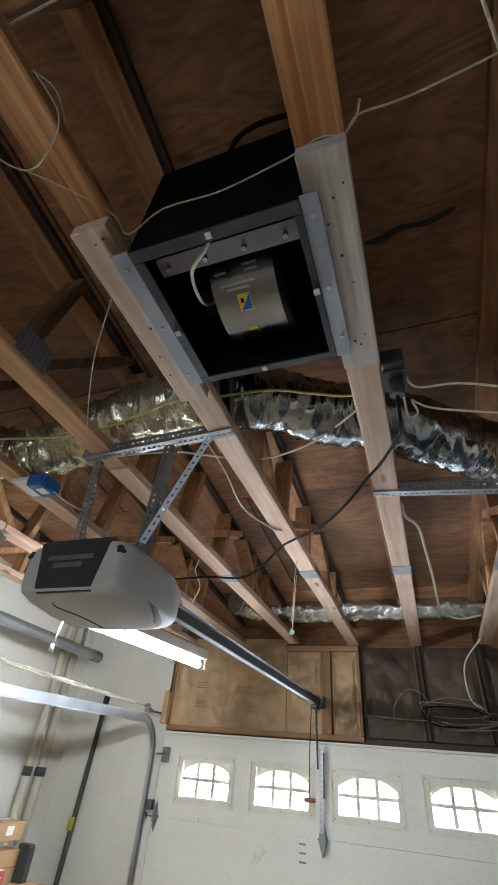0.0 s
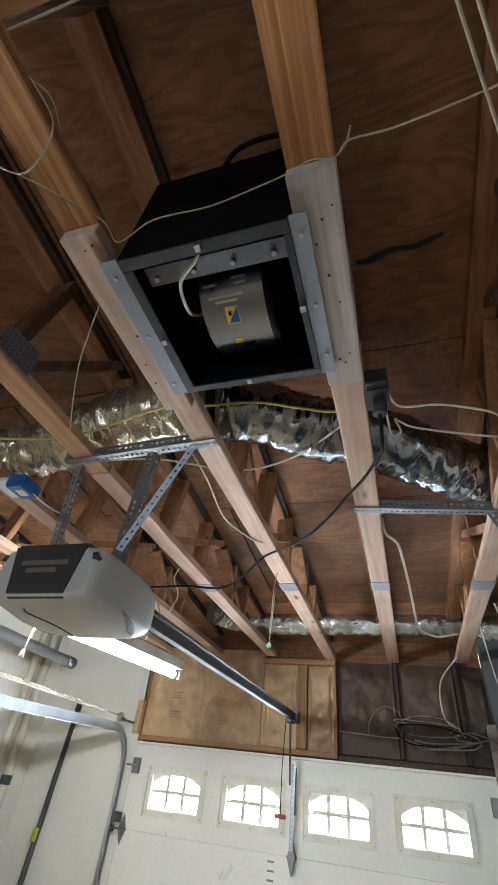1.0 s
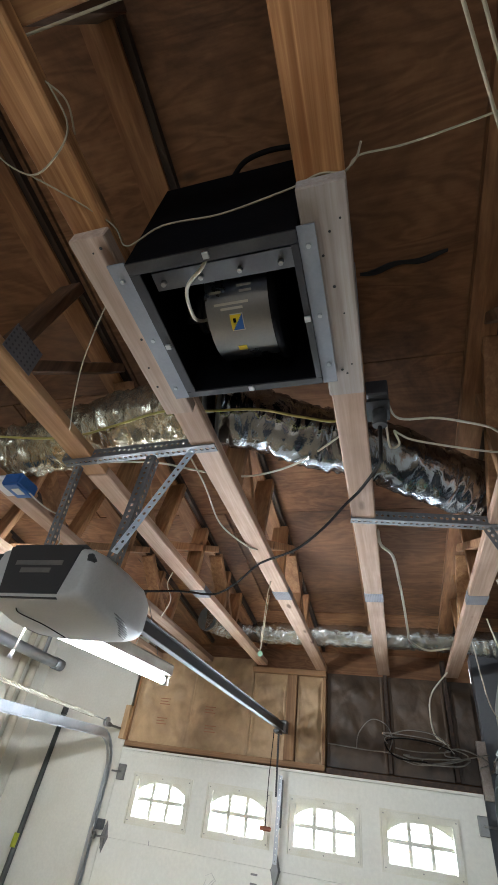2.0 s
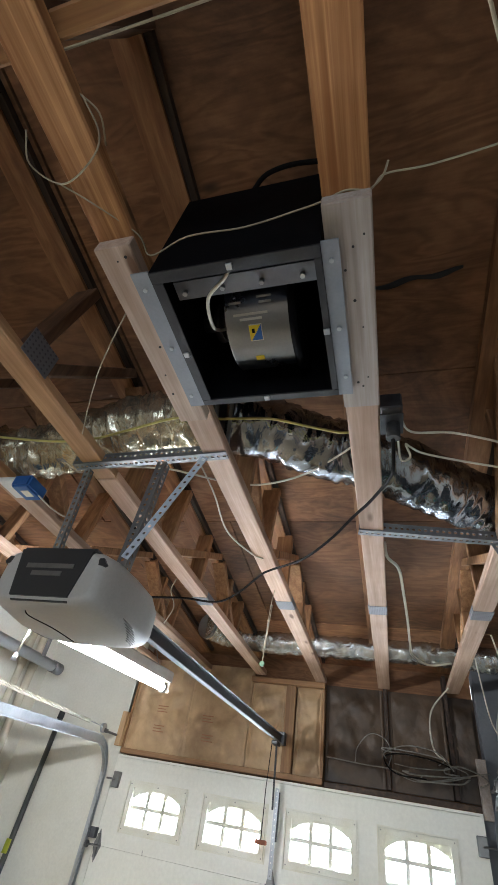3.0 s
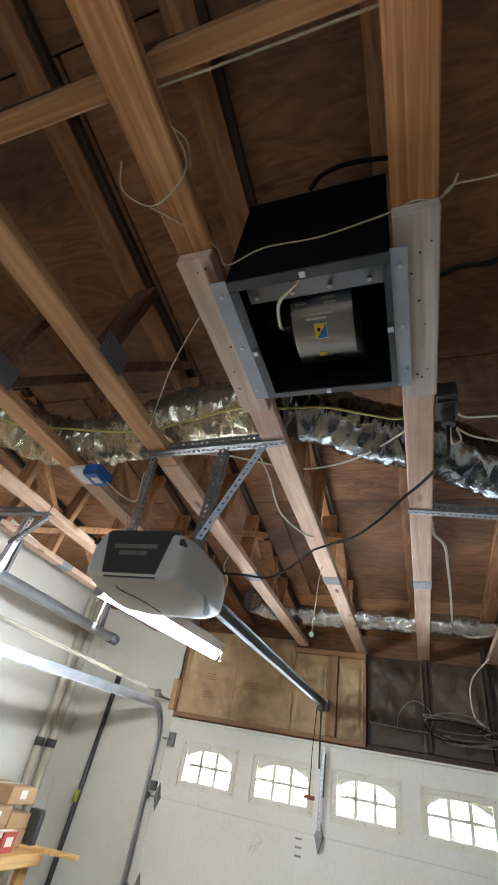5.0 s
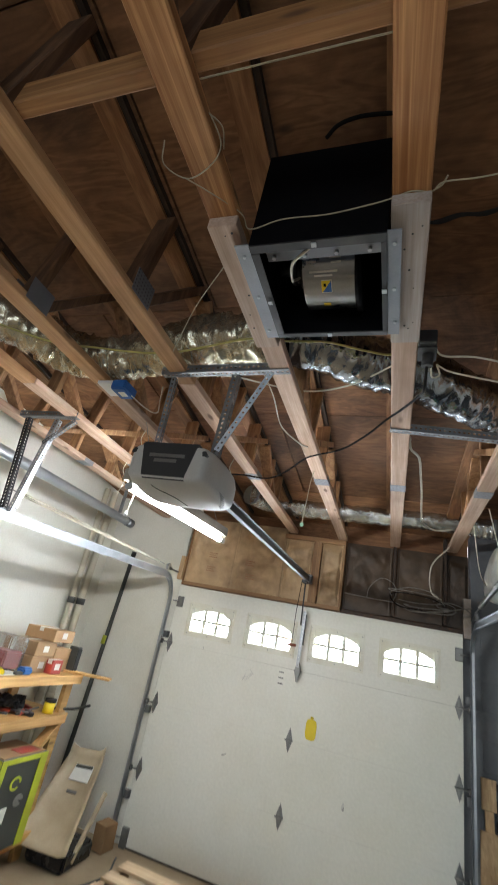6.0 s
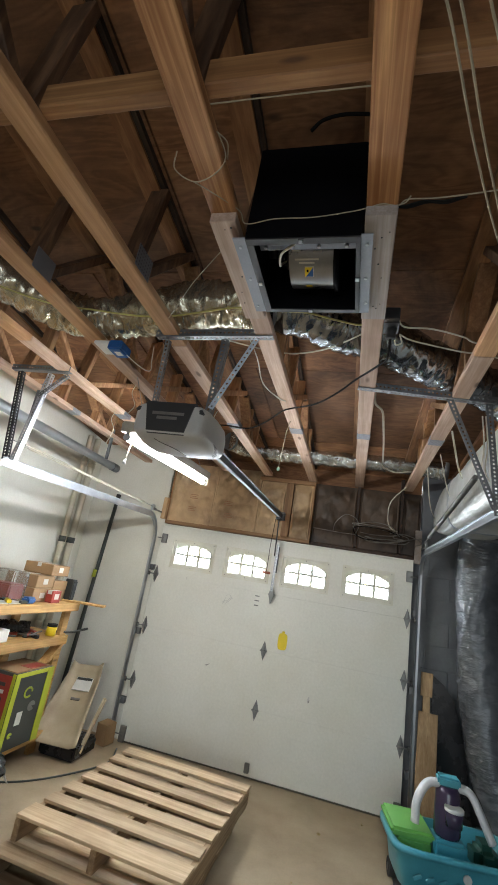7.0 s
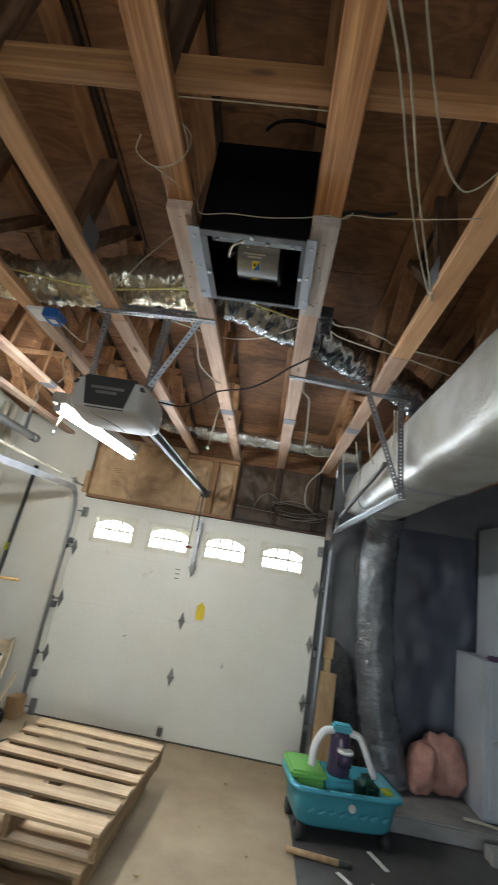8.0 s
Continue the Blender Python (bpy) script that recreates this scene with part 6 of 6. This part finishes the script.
# tangle over the door
M_CABLE_G = painted("grimy_cable", (0.27, 0.25, 0.22), 0.6, (0.5, 0.48, 0.45), 0.2, 14.0)
wire("fan_cable", [(-0.113, 0.733, 3.28), (-0.071, 0.703, 3.285), (-0.004, 0.693, 3.29), (0.071, 0.698, 3.29), (0.13, 0.705, 3.285)], 0.007, M_CABLE_B, "black cable under the roof deck behind the fan")
rng2 = random.Random(9)
wire("cable_tangle", [(-0.26, 4.19, 2.31), (0.0, 4.17, 2.295), (0.18, 4.16, 2.29), (0.39, 4.17, 2.25), (0.66, 4.18, 2.31), (0.80, 4.15, 2.34)], 0.0045, M_CABLE_G, "grey cable in the tangle over the door")
wire("cable_tangle", [(-0.06, 4.18, 2.30), (-0.04, 4.16, 2.39), (0.05, 4.15, 2.48), (0.15, 4.16, 2.46), (0.19, 4.16, 2.38), (0.16, 4.17, 2.29)], 0.0038, M_CABLE_G, "looped pale cable in the tangle over the door")
wire("cable_tangle", [(0.62, 4.05, 2.82), (0.49, 4.12, 2.68), (0.46, 4.14, 2.55), (0.48, 4.15, 2.42), (0.56, 4.15, 2.37)], 0.006, M_CABLE_W, "pale cable dropping from a chord to the tangle")
for i in range(9):
    c = Vector((rng2.uniform(0.30, 0.70), 4.15 + rng2.uniform(-0.02, 0.02), rng2.uniform(2.27, 2.38)))
    r, s, ph = rng2.uniform(0.10, 0.25), rng2.uniform(0.08, 0.35), rng2.uniform(0, 6)
    pts = [c + Vector((r * math.cos(ph + k * 0.9), 0.012 * math.sin(k * 1.7 + i), r * s * math.sin(ph + k * 0.9 + 0.4 * math.sin(k + i)) + 0.009 * k)) for k in range(4 + i % 4)]
    wire("cable_tangle", pts, rng2.choice((0.004, 0.005)), rng2.choice((M_CABLE_G, M_CABLE_G, M_CABLE_B)), "coiled cable in the tangle over the door", "cable", 5, 5)
for i, (a, c) in enumerate((((0.70, 2.4, 2.80), (0.95, 3.0, 2.62)), ((0.72, 2.9, 2.80), (0.98, 3.5, 2.55)), ((0.69, 3.3, 2.80), (0.86, 3.9, 2.50)))):
    m = (Vector(a) + Vector(c)) / 2 + Vector((0.0, 0.05, -0.08))
    wire("dangling_wire", [a, tuple(m), c], 0.006 if i == 0 else 0.004, M_CABLE_W, "pale wire slung from a chord to the big duct", "wire", 6)
for d in (0.0, 0.018):
    wire("dangling_wire", [(0.80 + d, 2.10, 2.79), (0.815 + d, 2.12, 2.62), (0.80 + d, 2.11, 2.48), (0.83 + d, 2.13, 2.42)], 0.004, M_CABLE_W, "pair of pale wires hanging by the track", "wire", 6)

# ---- litter on the floor ----
M_LEAF = painted("dry_leaf", (0.36, 0.27, 0.12), 0.85, (0.6, 0.55, 0.5), 0.3, 30.0)
rng3 = random.Random(21)


def curled_leaf(x, y, r):
    """A small dry leaf, cupped and torn at its rim."""
    bm = bmesh.new()
    n, low, high = 9, [], []
    for k in range(n):
        a = 2 * math.pi * k / n
        q = r * rng3.uniform(0.6, 1.1)
        z = 0.006 + rng3.uniform(0.0, 0.6) * r
        low.append(bm.verts.new((x + q * math.cos(a), y + 0.7 * q * math.sin(a), z)))
    c0 = bm.verts.new((x, y, 0.002))
    c1 = bm.verts.new((x, y, 0.005))
    for k in range(n):
        bm.faces.new((c0, low[(k + 1) % n], low[k]))
        bm.faces.new((c1, low[k], low[(k + 1) % n]))
    solid("dry_leaf", bm, M_LEAF, "small curled dry leaf on the concrete floor", "leaf", "litter on the floor")


for x, y, r in ((0.10, 3.60, 0.022), (-0.29, 2.37, 0.024), (0.42, 3.95, 0.013), (-0.02, 2.95, 0.010), (0.30, 2.75, 0.012)):
    curled_leaf(x, y, r)
for a, c, w in (((1.12, 3.08), (1.20, 2.90), 0.035), ((0.86, 2.78), (0.98, 2.62), 0.03)):
    solid("paper_scrap", bbeam((a[0], a[1], 0.016), (c[0], c[1], 0.016), w, 0.006), M_PAPER, "torn white paper scrap on the dark mat", "paper", "litter on the floor")

# a sooty split in the deck beside the fan
bm = bmesh.new()
lo_side, hi_side = [], []
for k in range(13):
    f = k / 12
    w = 0.004 + 0.011 * math.sin(math.pi * f) * (0.6 + 0.4 * math.sin(9 * f))
    x, y = 0.215 + 0.27 * f, 1.118 - 0.024 * f + 0.006 * math.sin(11 * f)
    z = deck_z(y) - 0.006
    lo_side.append(bm.verts.new((x, y - w, z)))
    hi_side.append(bm.verts.new((x, y + w, z)))
for k in range(12):
    bm.faces.new((lo_side[k], hi_side[k], hi_side[k + 1], lo_side[k + 1]))
geo = bmesh.ops.extrude_face_region(bm, geom=bm.faces[:])
bmesh.ops.translate(bm, verts=[q for q in geo["geom"] if isinstance(q, bmesh.types.BMVert)], vec=(0, 0, 0.008))
bmesh.ops.recalc_face_normals(bm, faces=bm.faces[:])
solid("deck_splinter", bm, M_SEAL, "soot-blackened splinter of plywood under the roof deck", "splinter")
